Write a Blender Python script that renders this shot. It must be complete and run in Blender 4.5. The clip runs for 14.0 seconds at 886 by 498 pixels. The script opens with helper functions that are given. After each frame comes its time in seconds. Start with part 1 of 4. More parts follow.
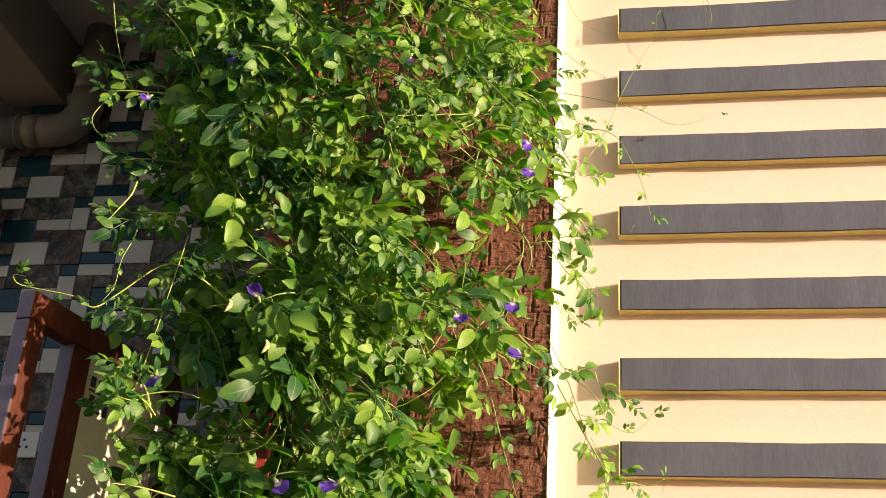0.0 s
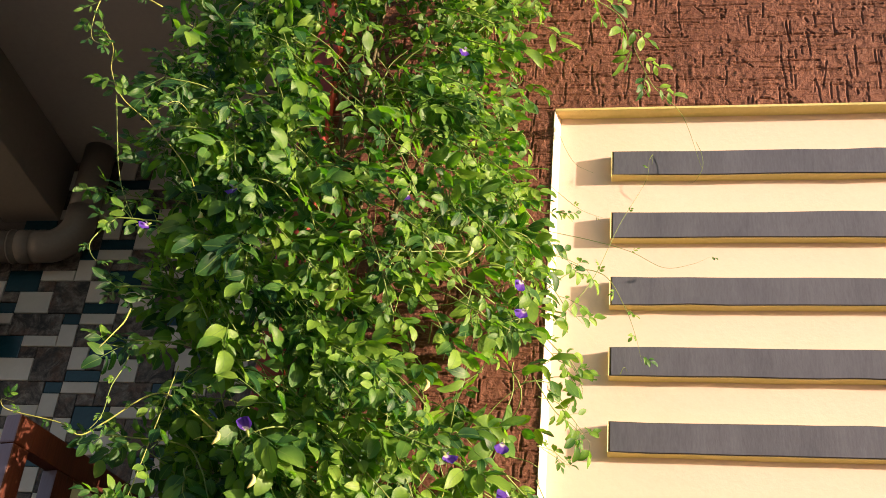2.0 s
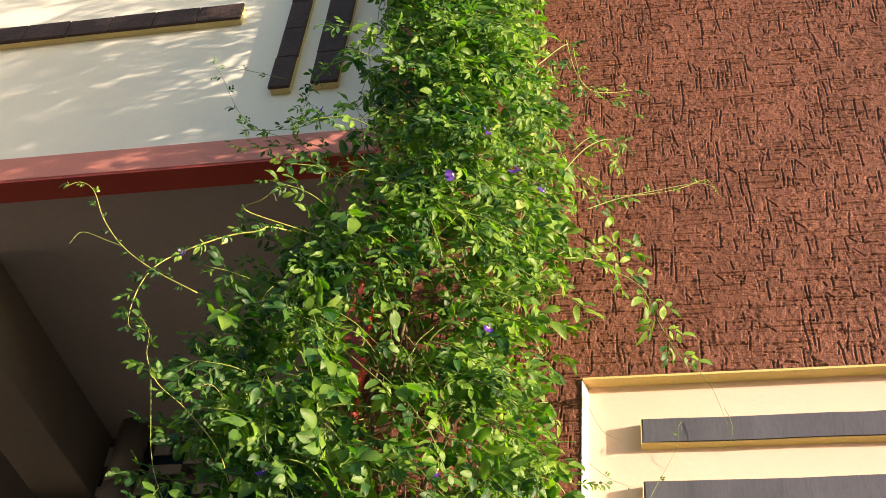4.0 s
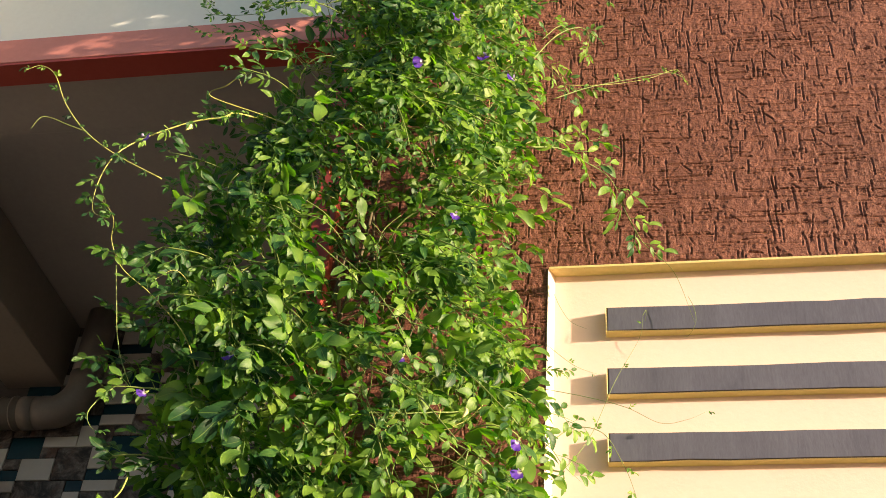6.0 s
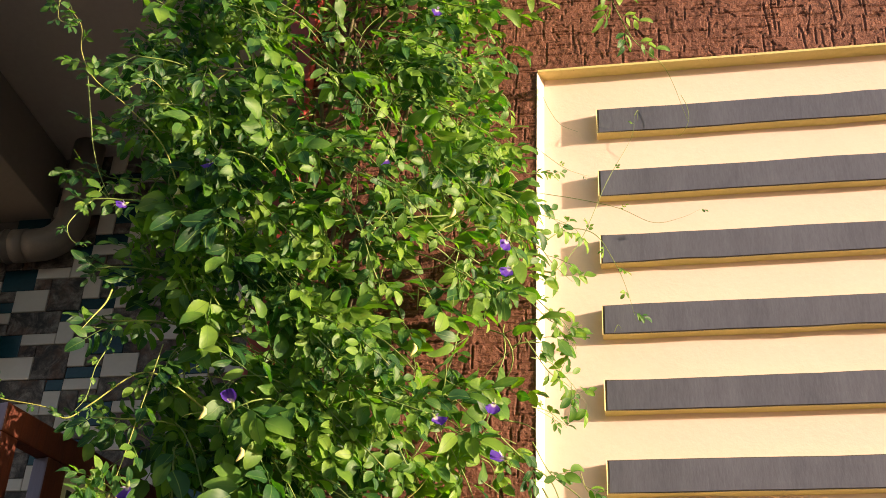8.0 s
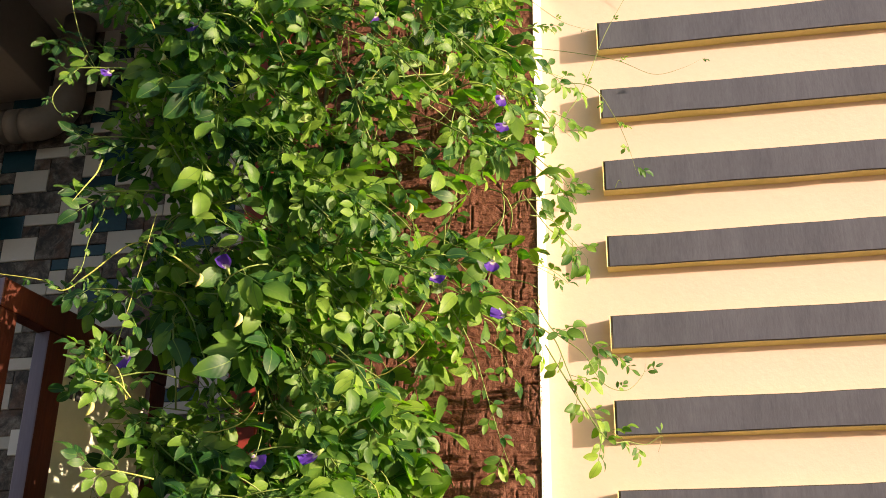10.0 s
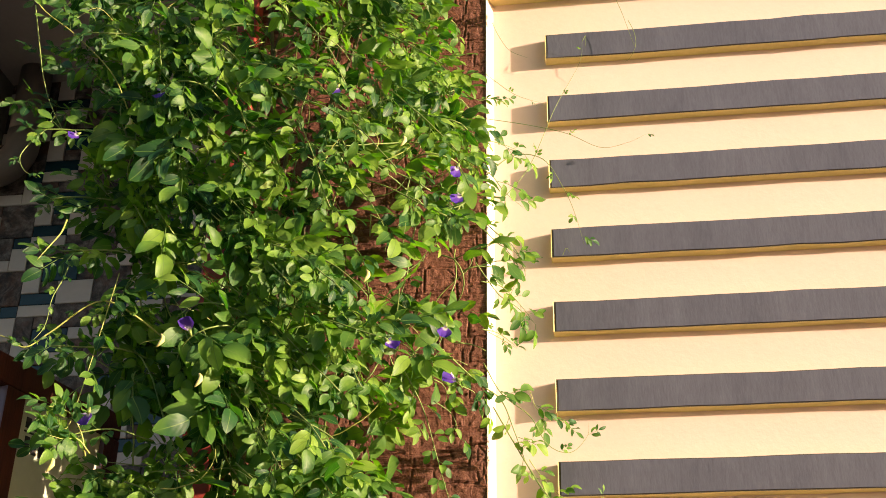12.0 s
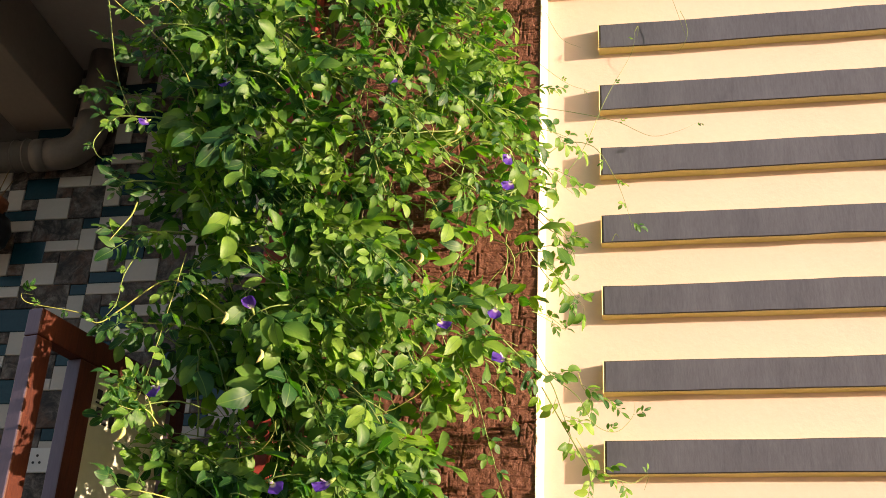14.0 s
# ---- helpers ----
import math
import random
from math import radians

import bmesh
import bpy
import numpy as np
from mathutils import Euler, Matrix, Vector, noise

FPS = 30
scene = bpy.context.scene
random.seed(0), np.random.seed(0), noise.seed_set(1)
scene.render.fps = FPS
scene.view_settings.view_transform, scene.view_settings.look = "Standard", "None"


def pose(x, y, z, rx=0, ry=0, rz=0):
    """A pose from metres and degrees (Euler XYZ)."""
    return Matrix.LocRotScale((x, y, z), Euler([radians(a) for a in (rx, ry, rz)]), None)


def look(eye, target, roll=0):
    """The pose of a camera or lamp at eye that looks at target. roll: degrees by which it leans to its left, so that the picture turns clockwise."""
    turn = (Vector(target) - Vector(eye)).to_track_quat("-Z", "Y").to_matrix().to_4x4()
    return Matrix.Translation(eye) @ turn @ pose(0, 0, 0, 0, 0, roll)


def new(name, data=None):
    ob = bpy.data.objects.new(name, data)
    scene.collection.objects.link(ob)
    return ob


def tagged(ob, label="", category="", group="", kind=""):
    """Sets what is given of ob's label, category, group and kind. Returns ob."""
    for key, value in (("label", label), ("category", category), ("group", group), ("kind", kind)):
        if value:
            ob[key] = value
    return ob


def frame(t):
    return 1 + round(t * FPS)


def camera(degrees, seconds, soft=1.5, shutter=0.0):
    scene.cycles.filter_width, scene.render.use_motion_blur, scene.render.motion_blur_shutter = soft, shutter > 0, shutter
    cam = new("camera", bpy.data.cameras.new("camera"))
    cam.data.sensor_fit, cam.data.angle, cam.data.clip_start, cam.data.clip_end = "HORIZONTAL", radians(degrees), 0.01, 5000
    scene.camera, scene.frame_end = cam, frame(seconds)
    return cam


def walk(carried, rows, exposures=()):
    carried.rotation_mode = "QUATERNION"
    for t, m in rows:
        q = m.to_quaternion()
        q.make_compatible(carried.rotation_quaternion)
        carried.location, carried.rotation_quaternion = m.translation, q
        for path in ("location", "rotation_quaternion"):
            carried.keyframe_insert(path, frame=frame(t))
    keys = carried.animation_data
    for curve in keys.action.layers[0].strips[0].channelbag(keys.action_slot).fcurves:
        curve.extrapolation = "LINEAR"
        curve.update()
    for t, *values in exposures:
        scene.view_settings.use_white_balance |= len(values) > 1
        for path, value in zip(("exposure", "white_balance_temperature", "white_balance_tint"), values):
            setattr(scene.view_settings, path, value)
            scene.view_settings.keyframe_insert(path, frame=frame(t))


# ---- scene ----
cam = camera(39.9, 14.0, soft=0.9)
PATH = [
    (0, (0.074, -2.013, 1.47), (-0.275, -0.25, 2.346), 3.9),
    (0.5, (0.07, -2.004, 1.473), (-0.269, -0.26, 2.392), 4.1),
    (1, (0.07, -2.013, 1.476), (-0.265, -0.29, 2.434), 4.5),
    (1.5, (0.061, -2.018, 1.48), (-0.274, -0.316, 2.475), 5.2),
    (2, (0.065, -2.035, 1.487), (-0.259, -0.365, 2.538), 5.7),
    (2.5, (0.072, -2.057, 1.493), (-0.269, -0.447, 2.629), 5.6),
    (3, (0.083, -2.063, 1.497), (-0.283, -0.523, 2.719), 5.8),
    (3.2, (0.083, -2.063, 1.494), (-0.285, -0.555, 2.755), 6.0),
    (3.9, (0.087, -2.074, 1.491), (-0.282, -0.662, 2.859), 6.4),
    (4.6, (0.093, -2.090, 1.494), (-0.268, -0.715, 2.901), 6.3),
    (5.3, (0.09, -2.079, 1.491), (-0.249, -0.653, 2.852), 5.5),
    (5.5, (0.086, -2.07, 1.489), (-0.242, -0.614, 2.821), 5.2),
    (6, (0.092, -2.062, 1.485), (-0.238, -0.538, 2.739), 5.1),
    (6.5, (0.09, -2.045, 1.48), (-0.237, -0.463, 2.659), 4.9),
    (7, (0.09, -2.014, 1.465), (-0.239, -0.388, 2.582), 4.7),
    (7.5, (0.089, -1.988, 1.464), (-0.246, -0.34, 2.545), 4.1),
    (8, (0.097, -1.982, 1.47), (-0.24, -0.304, 2.505), 2.8),
    (8.5, (0.095, -1.971, 1.461), (-0.239, -0.248, 2.419), 2.3),
    (9, (0.104, -1.953, 1.453), (-0.234, -0.206, 2.365), 2.0),
    (9.2, (0.106, -1.951, 1.453), (-0.233, -0.199, 2.357), 1.8),
    (9.9, (0.109, -1.941, 1.465), (-0.251, -0.171, 2.324), 1.1),
    (10.6, (0.108, -1.942, 1.482), (-0.274, -0.157, 2.301), 0.4),
    (11.3, (0.102, -1.969, 1.484), (-0.238, -0.184, 2.317), 0.5),
    (11.5, (0.1, -1.983, 1.48), (-0.214, -0.2, 2.33), 0.8),
    (12, (0.107, -2.02, 1.46), (-0.162, -0.266, 2.383), 0.9),
    (12.5, (0.117, -2.067, 1.447), (-0.162, -0.361, 2.452), 1.4),
    (13, (0.129, -2.093, 1.434), (-0.153, -0.409, 2.476), 1.8),
    (13.5, (0.128, -2.096, 1.428), (-0.198, -0.38, 2.402), 3.0),
    (14, (0.13, -2.086, 1.429), (-0.236, -0.335, 2.323), 2.9),
]
# the clip's camera opens up a little where the dark porch fills more of its view
walk(cam, [(t, look(eye, target, roll)) for t, eye, target, roll in PATH],
     [(0, 1.27), (2, 1.29), (3, 1.38), (5.5, 1.38), (7, 1.28), (9, 1.25), (14, 1.26)])

# ---- sky and sun ----
SUN = Vector((0.95, -0.275, 0.15)).normalized()
world = bpy.data.worlds.new("sky")
scene.world = world
world.use_nodes = True
wn = world.node_tree.nodes
sky = wn.new("ShaderNodeTexSky")
sky.sky_type, sky.sun_disc = "NISHITA", False
sky.sun_elevation, sky.sun_rotation = math.asin(SUN.z), math.atan2(SUN.x, SUN.y)
sky.air_density, sky.dust_density = 1.0, 3.0
wn["Background"].inputs[1].default_value = 0.142
world.node_tree.links.new(sky.outputs[0], wn["Background"].inputs[0])
sun = new("sun", bpy.data.lights.new("sun", "SUN"))
sun.data.energy, sun.data.angle, sun.data.color = 5.0, radians(0.6), (1.0, 0.78, 0.56)
sun.matrix_world = look(SUN * 20, (0, 0, 0))


# ---- materials ----
def material(name, rough=0.7, metal=0.0, spec=0.5):
    m = bpy.data.materials.new(name)
    m.use_nodes = True
    n, l = m.node_tree.nodes, m.node_tree.links
    b = n["Principled BSDF"]
    b.inputs["Roughness"].default_value = rough
    b.inputs["Metallic"].default_value = metal
    b.inputs["Specular IOR Level"].default_value = spec
    return m, n, l, b


def node(n, kind, **values):
    x = n.new(kind)
    for k, v in values.items():
        x.inputs[k.replace("_", " ")].default_value = v
    return x


def ramp(n, l, source, stops):
    r = n.new("ShaderNodeValToRGB")
    e = r.color_ramp.elements
    while len(e) < len(stops):
        e.new(0.5)
    for i, (p, c) in enumerate(stops):
        e[i].position, e[i].color = p, (*c, 1)
    l.new(source, r.inputs[0])
    return r.outputs[0]


def mixed(n, l, kind, fac, a, b):
    x = n.new("ShaderNodeMix")
    x.data_type, x.blend_type = "RGBA", kind
    for s, v in ((0, fac), (6, a), (7, b)):
        if hasattr(v, "is_linked"):
            l.new(v, x.inputs[s])
        else:
            x.inputs[s].default_value = (*v, 1) if isinstance(v, tuple) else v
    return x.outputs[2]


def surface(name, low, high, big=2.0, fine=60.0, rough=0.7, bump=0.15, metal=0.0, spec=0.4, stretch=(1, 1, 1), per_object=0.0, depth=0.004):
    """Paint, plaster, stone or wood: two scales of noise between two colours, and fine relief."""
    m, n, l, b = material(name, rough, metal, spec)
    tc = n.new("ShaderNodeTexCoord")
    mp = node(n, "ShaderNodeMapping", Scale=stretch)
    l.new(tc.outputs["Object"], mp.inputs[0])
    n1 = node(n, "ShaderNodeTexNoise", Scale=big, Detail=6.0, Roughness=0.6)
    n2 = node(n, "ShaderNodeTexNoise", Scale=fine, Detail=5.0, Roughness=0.65)
    l.new(mp.outputs[0], n1.inputs["Vector"])
    l.new(mp.outputs[0], n2.inputs["Vector"])
    add = n.new("ShaderNodeMath")
    add.operation = "MULTIPLY_ADD"
    l.new(n2.outputs[0], add.inputs[0])
    add.inputs[1].default_value = 0.45
    sc = n.new("ShaderNodeMath")
    sc.operation = "MULTIPLY"
    l.new(n1.outputs[0], sc.inputs[0])
    sc.inputs[1].default_value = 0.55
    l.new(sc.outputs[0], add.inputs[2])
    colour = ramp(n, l, add.outputs[0], [(0.32, low), (0.68, high)])
    if per_object:
        oi = n.new("ShaderNodeObjectInfo")
        colour = mixed(n, l, "MULTIPLY", 1.0, colour, ramp(n, l, oi.outputs["Random"], [(0, (1 - per_object,) * 3), (1, (1.0, 1.0, 1.0))]))
    l.new(colour, b.inputs["Base Color"])
    bp = node(n, "ShaderNodeBump", Strength=bump, Distance=depth)
    l.new(n2.outputs[0], bp.inputs["Height"])
    l.new(bp.outputs[0], b.inputs["Normal"])
    return m


CREAM = surface("cream_paint", (0.765, 0.576, 0.500), (0.815, 0.628, 0.556), 3, 90, 0.65, 0.12)
OCHRE = surface("yellow_paint", (0.60, 0.50, 0.19), (0.72, 0.60, 0.27), 6, 120, 0.6, 0.15)
GREY = surface("grey_paint", (0.072, 0.073, 0.102), (0.126, 0.127, 0.166), 7, 110, 0.55, 0.10, stretch=(2.4, 1, 0.45))
GRIME = surface("grimy_paint_edge", (0.055, 0.045, 0.035), (0.10, 0.085, 0.06), 9, 140, 0.8, 0.2)
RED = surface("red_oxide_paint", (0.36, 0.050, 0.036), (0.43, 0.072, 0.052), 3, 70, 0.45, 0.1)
# paler copy of the red, standing for the lit slab face
RED_LIT = surface("red_paint_sunlit", (0.56, 0.205, 0.165), (0.64, 0.255, 0.21), 3, 70, 0.5, 0.1)
WHITE = surface("white_wall_paint", (0.80, 0.78, 0.71), (0.86, 0.84, 0.77), 2, 60, 0.75, 0.12)
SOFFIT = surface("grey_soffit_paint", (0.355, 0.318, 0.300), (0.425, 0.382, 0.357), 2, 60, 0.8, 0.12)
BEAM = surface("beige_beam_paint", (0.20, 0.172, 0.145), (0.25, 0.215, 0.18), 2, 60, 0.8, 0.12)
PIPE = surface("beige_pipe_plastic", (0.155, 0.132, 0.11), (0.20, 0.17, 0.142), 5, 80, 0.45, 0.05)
CLAD = surface("dark_brown_stone", (0.030, 0.017, 0.015), (0.075, 0.045, 0.040), 14, 90, 0.7, 0.8, depth=0.006)
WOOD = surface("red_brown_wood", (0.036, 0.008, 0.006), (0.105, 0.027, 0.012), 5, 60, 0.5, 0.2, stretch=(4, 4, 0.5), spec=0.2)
# same wood tinted mauve for the bluish sky light on it
WOOD_SKYLIT = surface("wood_skylit_faces", (0.125, 0.090, 0.135), (0.185, 0.135, 0.195), 6, 70, 0.42, 0.15, stretch=(4, 4, 0.5))
PALE = surface("pale_plaster", (0.60, 0.585, 0.44), (0.70, 0.68, 0.53), 5, 60, 0.8, 0.12)
INK = surface("black_lettering", (0.015, 0.015, 0.02), (0.03, 0.03, 0.03), 8, 60, 0.6, 0.05)
TILE_WHITE = surface("white_tile", (0.50, 0.465, 0.41), (0.58, 0.54, 0.48), 7, 80, 0.3, 0.06, per_object=0.12)
TILE_TEAL = surface("teal_tile", (0.006, 0.032, 0.045), (0.012, 0.055, 0.072), 9, 90, 0.25, 0.06, per_object=0.3)
GROUT = surface("tile_grout", (0.075, 0.066, 0.058), (0.12, 0.105, 0.092), 8, 90, 0.9, 0.2)
CONCRETE = surface("dusty_ground", (0.12, 0.107, 0.09), (0.20, 0.18, 0.15), 0.8, 30, 0.9, 0.3)
POT_DARK = surface("dark_pot_plastic", (0.012, 0.011, 0.012), (0.03, 0.026, 0.026), 9, 60, 0.4, 0.1)
TERRACOTTA = surface("terracotta", (0.30, 0.10, 0.04), (0.42, 0.16, 0.07), 9, 80, 0.7, 0.2)
DRY = surface("dry_stem", (0.16, 0.11, 0.06), (0.26, 0.18, 0.09), 20, 90, 0.8, 0.2)
RUST = surface("dried_leaf_skin", (0.34, 0.075, 0.016), (0.50, 0.15, 0.035), 60, 200, 0.6, 0.15)
BARK = surface("vine_bark", (0.075, 0.058, 0.030), (0.15, 0.12, 0.06), 20, 120, 0.8, 0.4)
STEM = surface("green_stem", (0.14, 0.20, 0.045), (0.24, 0.31, 0.08), 18, 120, 0.5, 0.1)
STEM_GOLD = surface("yellow_green_stem", (0.30, 0.33, 0.07), (0.42, 0.43, 0.12), 18, 120, 0.5, 0.1)
BUD = surface("pale_yellow_bud", (0.60, 0.50, 0.14), (0.72, 0.63, 0.28), 60, 200, 0.6, 0.1)
SOIL_WHITE = surface("white_plastic", (0.66, 0.65, 0.62), (0.72, 0.71, 0.68), 6, 60, 0.35, 0.03)


def stone_tile():
    """Cleft slate: dark grey with rusty brown patches and a rough split face."""
    m, n, l, b = material("cleft_slate_tile", 0.55)
    tc = n.new("ShaderNodeTexCoord")
    oi = n.new("ShaderNodeObjectInfo")
    off = n.new("ShaderNodeVectorMath")
    off.operation = "MULTIPLY_ADD"
    l.new(oi.outputs["Random"], off.inputs[0])
    off.inputs[1].default_value = (7, 3, 5)
    l.new(tc.outputs["Object"], off.inputs[2])
    w = node(n, "ShaderNodeTexNoise", Scale=16.0, Detail=9.0, Roughness=0.72, Distortion=0.8)
    p = node(n, "ShaderNodeTexNoise", Scale=11.0, Detail=4.0, Roughness=0.6)
    v = node(n, "ShaderNodeTexNoise", Scale=70.0, Detail=5.0, Roughness=0.7)
    for k in (w, p, v):
        l.new(off.outputs[0], k.inputs["Vector"])
    c = ramp(n, l, w.outputs[0], [(0.40, (0.010, 0.008, 0.008)), (0.47, (0.050, 0.041, 0.035)), (0.53, (0.105, 0.090, 0.078)), (0.62, (0.20, 0.18, 0.16))])
    c = mixed(n, l, "MIX", ramp(n, l, p.outputs[0], [(0.50, (0.0, 0.0, 0.0)), (0.64, (0.65, 0.65, 0.65))]), c, (0.115, 0.055, 0.030))
    c = mixed(n, l, "MULTIPLY", 0.75, c, ramp(n, l, v.outputs[0], [(0.35, (0.42, 0.40, 0.40)), (0.62, (1.25, 1.2, 1.15))]))
    l.new(c, b.inputs["Base Color"])
    bp = node(n, "ShaderNodeBump", Strength=0.9, Distance=0.004)
    l.new(w.outputs[0], bp.inputs["Height"])
    l.new(bp.outputs[0], b.inputs["Normal"])
    return m


def plaster():
    """Brown texture paint: grit and fine straight trowel scratches, upright and level."""
    m = surface("brown_texture_paint", (0.120, 0.044, 0.027), (0.212, 0.083, 0.053), 4, 240, 0.58, 0.9, spec=0.28, depth=0.0028)
    n, l = m.node_tree.nodes, m.node_tree.links
    tc = n.new("ShaderNodeTexCoord")
    last = n["Principled BSDF"].inputs["Normal"].links[0].from_socket
    for scale, seed, deep in (((170, 170, 24), 0.0, 0.25), ((20, 150, 190), 5.0, 0.6)):
        mp = node(n, "ShaderNodeMapping", Scale=scale, Location=(seed, seed, seed))
        l.new(tc.outputs["Object"], mp.inputs[0])
        nz = node(n, "ShaderNodeTexNoise", Scale=1.0, Detail=2.0, Roughness=0.5)
        l.new(mp.outputs[0], nz.inputs["Vector"])
        cut = ramp(n, l, nz.outputs[0], [(0.33, (0.0, 0.0, 0.0)), (0.42, (1.0, 1.0, 1.0))])
        bp = node(n, "ShaderNodeBump", Strength=deep, Distance=0.003)
        l.new(cut, bp.inputs["Height"])
        l.new(last, bp.inputs["Normal"])
        last = bp.outputs[0]
    l.new(last, n["Principled BSDF"].inputs["Normal"])
    return m


TILE_STONE, BROWN = stone_tile(), plaster()


def leaf_material():
    m, n, l, b = material("pea_leaf", 0.46, spec=0.32)
    g = n.new("ShaderNodeNewGeometry")
    oi = n.new("ShaderNodeObjectInfo")
    s = n.new("ShaderNodeMath")
    s.operation = "ADD"
    l.new(g.outputs["Random Per Island"], s.inputs[0])
    l.new(oi.outputs["Random"], s.inputs[1])
    one = n.new("ShaderNodeMath")
    one.operation = "FRACT"
    l.new(s.outputs[0], one.inputs[0])
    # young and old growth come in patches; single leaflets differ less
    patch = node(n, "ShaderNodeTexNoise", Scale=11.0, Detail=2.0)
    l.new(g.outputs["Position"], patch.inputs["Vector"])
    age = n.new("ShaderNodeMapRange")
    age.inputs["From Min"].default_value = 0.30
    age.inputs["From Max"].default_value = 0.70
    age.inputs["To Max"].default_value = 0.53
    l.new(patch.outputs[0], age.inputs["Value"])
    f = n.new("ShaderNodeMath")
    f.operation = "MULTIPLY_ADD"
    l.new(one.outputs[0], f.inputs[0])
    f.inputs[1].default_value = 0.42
    # sun side painted lighter: leaf colour shifts from dark left to yellow-green right
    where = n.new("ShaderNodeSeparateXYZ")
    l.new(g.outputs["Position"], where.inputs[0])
    sun_side = n.new("ShaderNodeMapRange")
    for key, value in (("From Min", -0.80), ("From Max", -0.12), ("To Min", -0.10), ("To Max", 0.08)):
        sun_side.inputs[key].default_value = value
    l.new(where.outputs[0], sun_side.inputs["Value"])
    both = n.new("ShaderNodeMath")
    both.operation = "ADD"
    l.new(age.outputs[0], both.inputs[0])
    l.new(sun_side.outputs[0], both.inputs[1])
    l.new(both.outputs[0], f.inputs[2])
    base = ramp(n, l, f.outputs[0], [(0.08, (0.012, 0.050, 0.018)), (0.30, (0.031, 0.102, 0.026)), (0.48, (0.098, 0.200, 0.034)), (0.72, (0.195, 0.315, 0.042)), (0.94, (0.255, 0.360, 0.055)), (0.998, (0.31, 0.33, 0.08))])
    tc = n.new("ShaderNodeTexCoord")
    nz = node(n, "ShaderNodeTexNoise", Scale=45.0, Detail=4.0)
    l.new(tc.outputs["Object"], nz.inputs["Vector"])
    base = mixed(n, l, "MULTIPLY", 0.55, base, ramp(n, l, nz.outputs[0], [(0.3, (0.62, 0.68, 0.6)), (0.7, (1.0, 1.0, 1.0))]))
    sep = n.new("ShaderNodeSeparateXYZ")
    l.new(tc.outputs["UV"], sep.inputs[0])
    rib = n.new("ShaderNodeMath")
    rib.operation = "ABSOLUTE"
    l.new(sep.outputs[0], rib.inputs[0])
    mid = ramp(n, l, rib.outputs[0], [(0.0, (1.0, 1.0, 1.0)), (0.07, (0.0, 0.0, 0.0))])
    base = mixed(n, l, "MIX", mid, base, (0.12, 0.20, 0.05))
    vein = n.new("ShaderNodeMath")
    vein.operation = "MULTIPLY_ADD"
    l.new(rib.outputs[0], vein.inputs[0])
    vein.inputs[1].default_value = -0.45
    l.new(sep.outputs[1], vein.inputs[2])
    wave = n.new("ShaderNodeMath")
    wave.operation = "SINE"
    k = n.new("ShaderNodeMath")
    k.operation = "MULTIPLY"
    l.new(vein.outputs[0], k.inputs[0])
    k.inputs[1].default_value = 30.0
    l.new(k.outputs[0], wave.inputs[0])
    bp = node(n, "ShaderNodeBump", Strength=0.10, Distance=0.0005)
    l.new(wave.outputs[0], bp.inputs["Height"])
    l.new(bp.outputs[0], b.inputs["Normal"])
    l.new(base, b.inputs["Base Color"])
    tr = n.new("ShaderNodeBsdfTranslucent")
    warm = mixed(n, l, "MULTIPLY", 1.0, base, (1.30, 1.85, 0.26))
    l.new(warm, tr.inputs["Color"])
    mx = n.new("ShaderNodeMixShader")
    mx.inputs[0].default_value = 0.40
    l.new(b.outputs[0], mx.inputs[1])
    l.new(tr.outputs[0], mx.inputs[2])
    l.new(mx.outputs[0], n["Material Output"].inputs[0])
    return m


def petal_material():
    m, n, l, b = material("violet_petal", 0.6, spec=0.2)
    tc = n.new("ShaderNodeTexCoord")
    sep = n.new("ShaderNodeSeparateXYZ")
    l.new(tc.outputs["UV"], sep.inputs[0])
    nz = node(n, "ShaderNodeTexNoise", Scale=160.0, Detail=3.0)
    l.new(tc.outputs["Object"], nz.inputs["Vector"])
    a = n.new("ShaderNodeMath")
    a.operation = "MULTIPLY_ADD"
    l.new(nz.outputs[0], a.inputs[0])
    a.inputs[1].default_value = 0.14
    l.new(sep.outputs[1], a.inputs[2])
    c = ramp(n, l, a.outputs[0], [(0.12, (0.55, 0.50, 0.16)), (0.26, (0.62, 0.56, 0.66)), (0.42, (0.14, 0.06, 0.42)), (0.9, (0.075, 0.030, 0.33))])
    l.new(c, b.inputs["Base Color"])
    tr = n.new("ShaderNodeBsdfTranslucent")
    l.new(c, tr.inputs["Color"])
    mx = n.new("ShaderNodeMixShader")
    mx.inputs[0].default_value = 0.35
    l.new(b.outputs[0], mx.inputs[1])
    l.new(tr.outputs[0], mx.inputs[2])
    l.new(mx.outputs[0], n["Material Output"].inputs[0])
    return m


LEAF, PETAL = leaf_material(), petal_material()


# ---- mesh helpers ----
def part(name, bm, mat, parent=None, label=""):
    """Links a bmesh as one mesh object, under a thing or a part."""
    me = bpy.data.meshes.new(name)
    bm.to_mesh(me)
    bm.free()
    for m in mat if isinstance(mat, (list, tuple)) else [mat]:
        me.materials.append(m)
    ob = new(name, me)
    ob.parent = parent
    if label:
        ob["label"] = label
    return ob


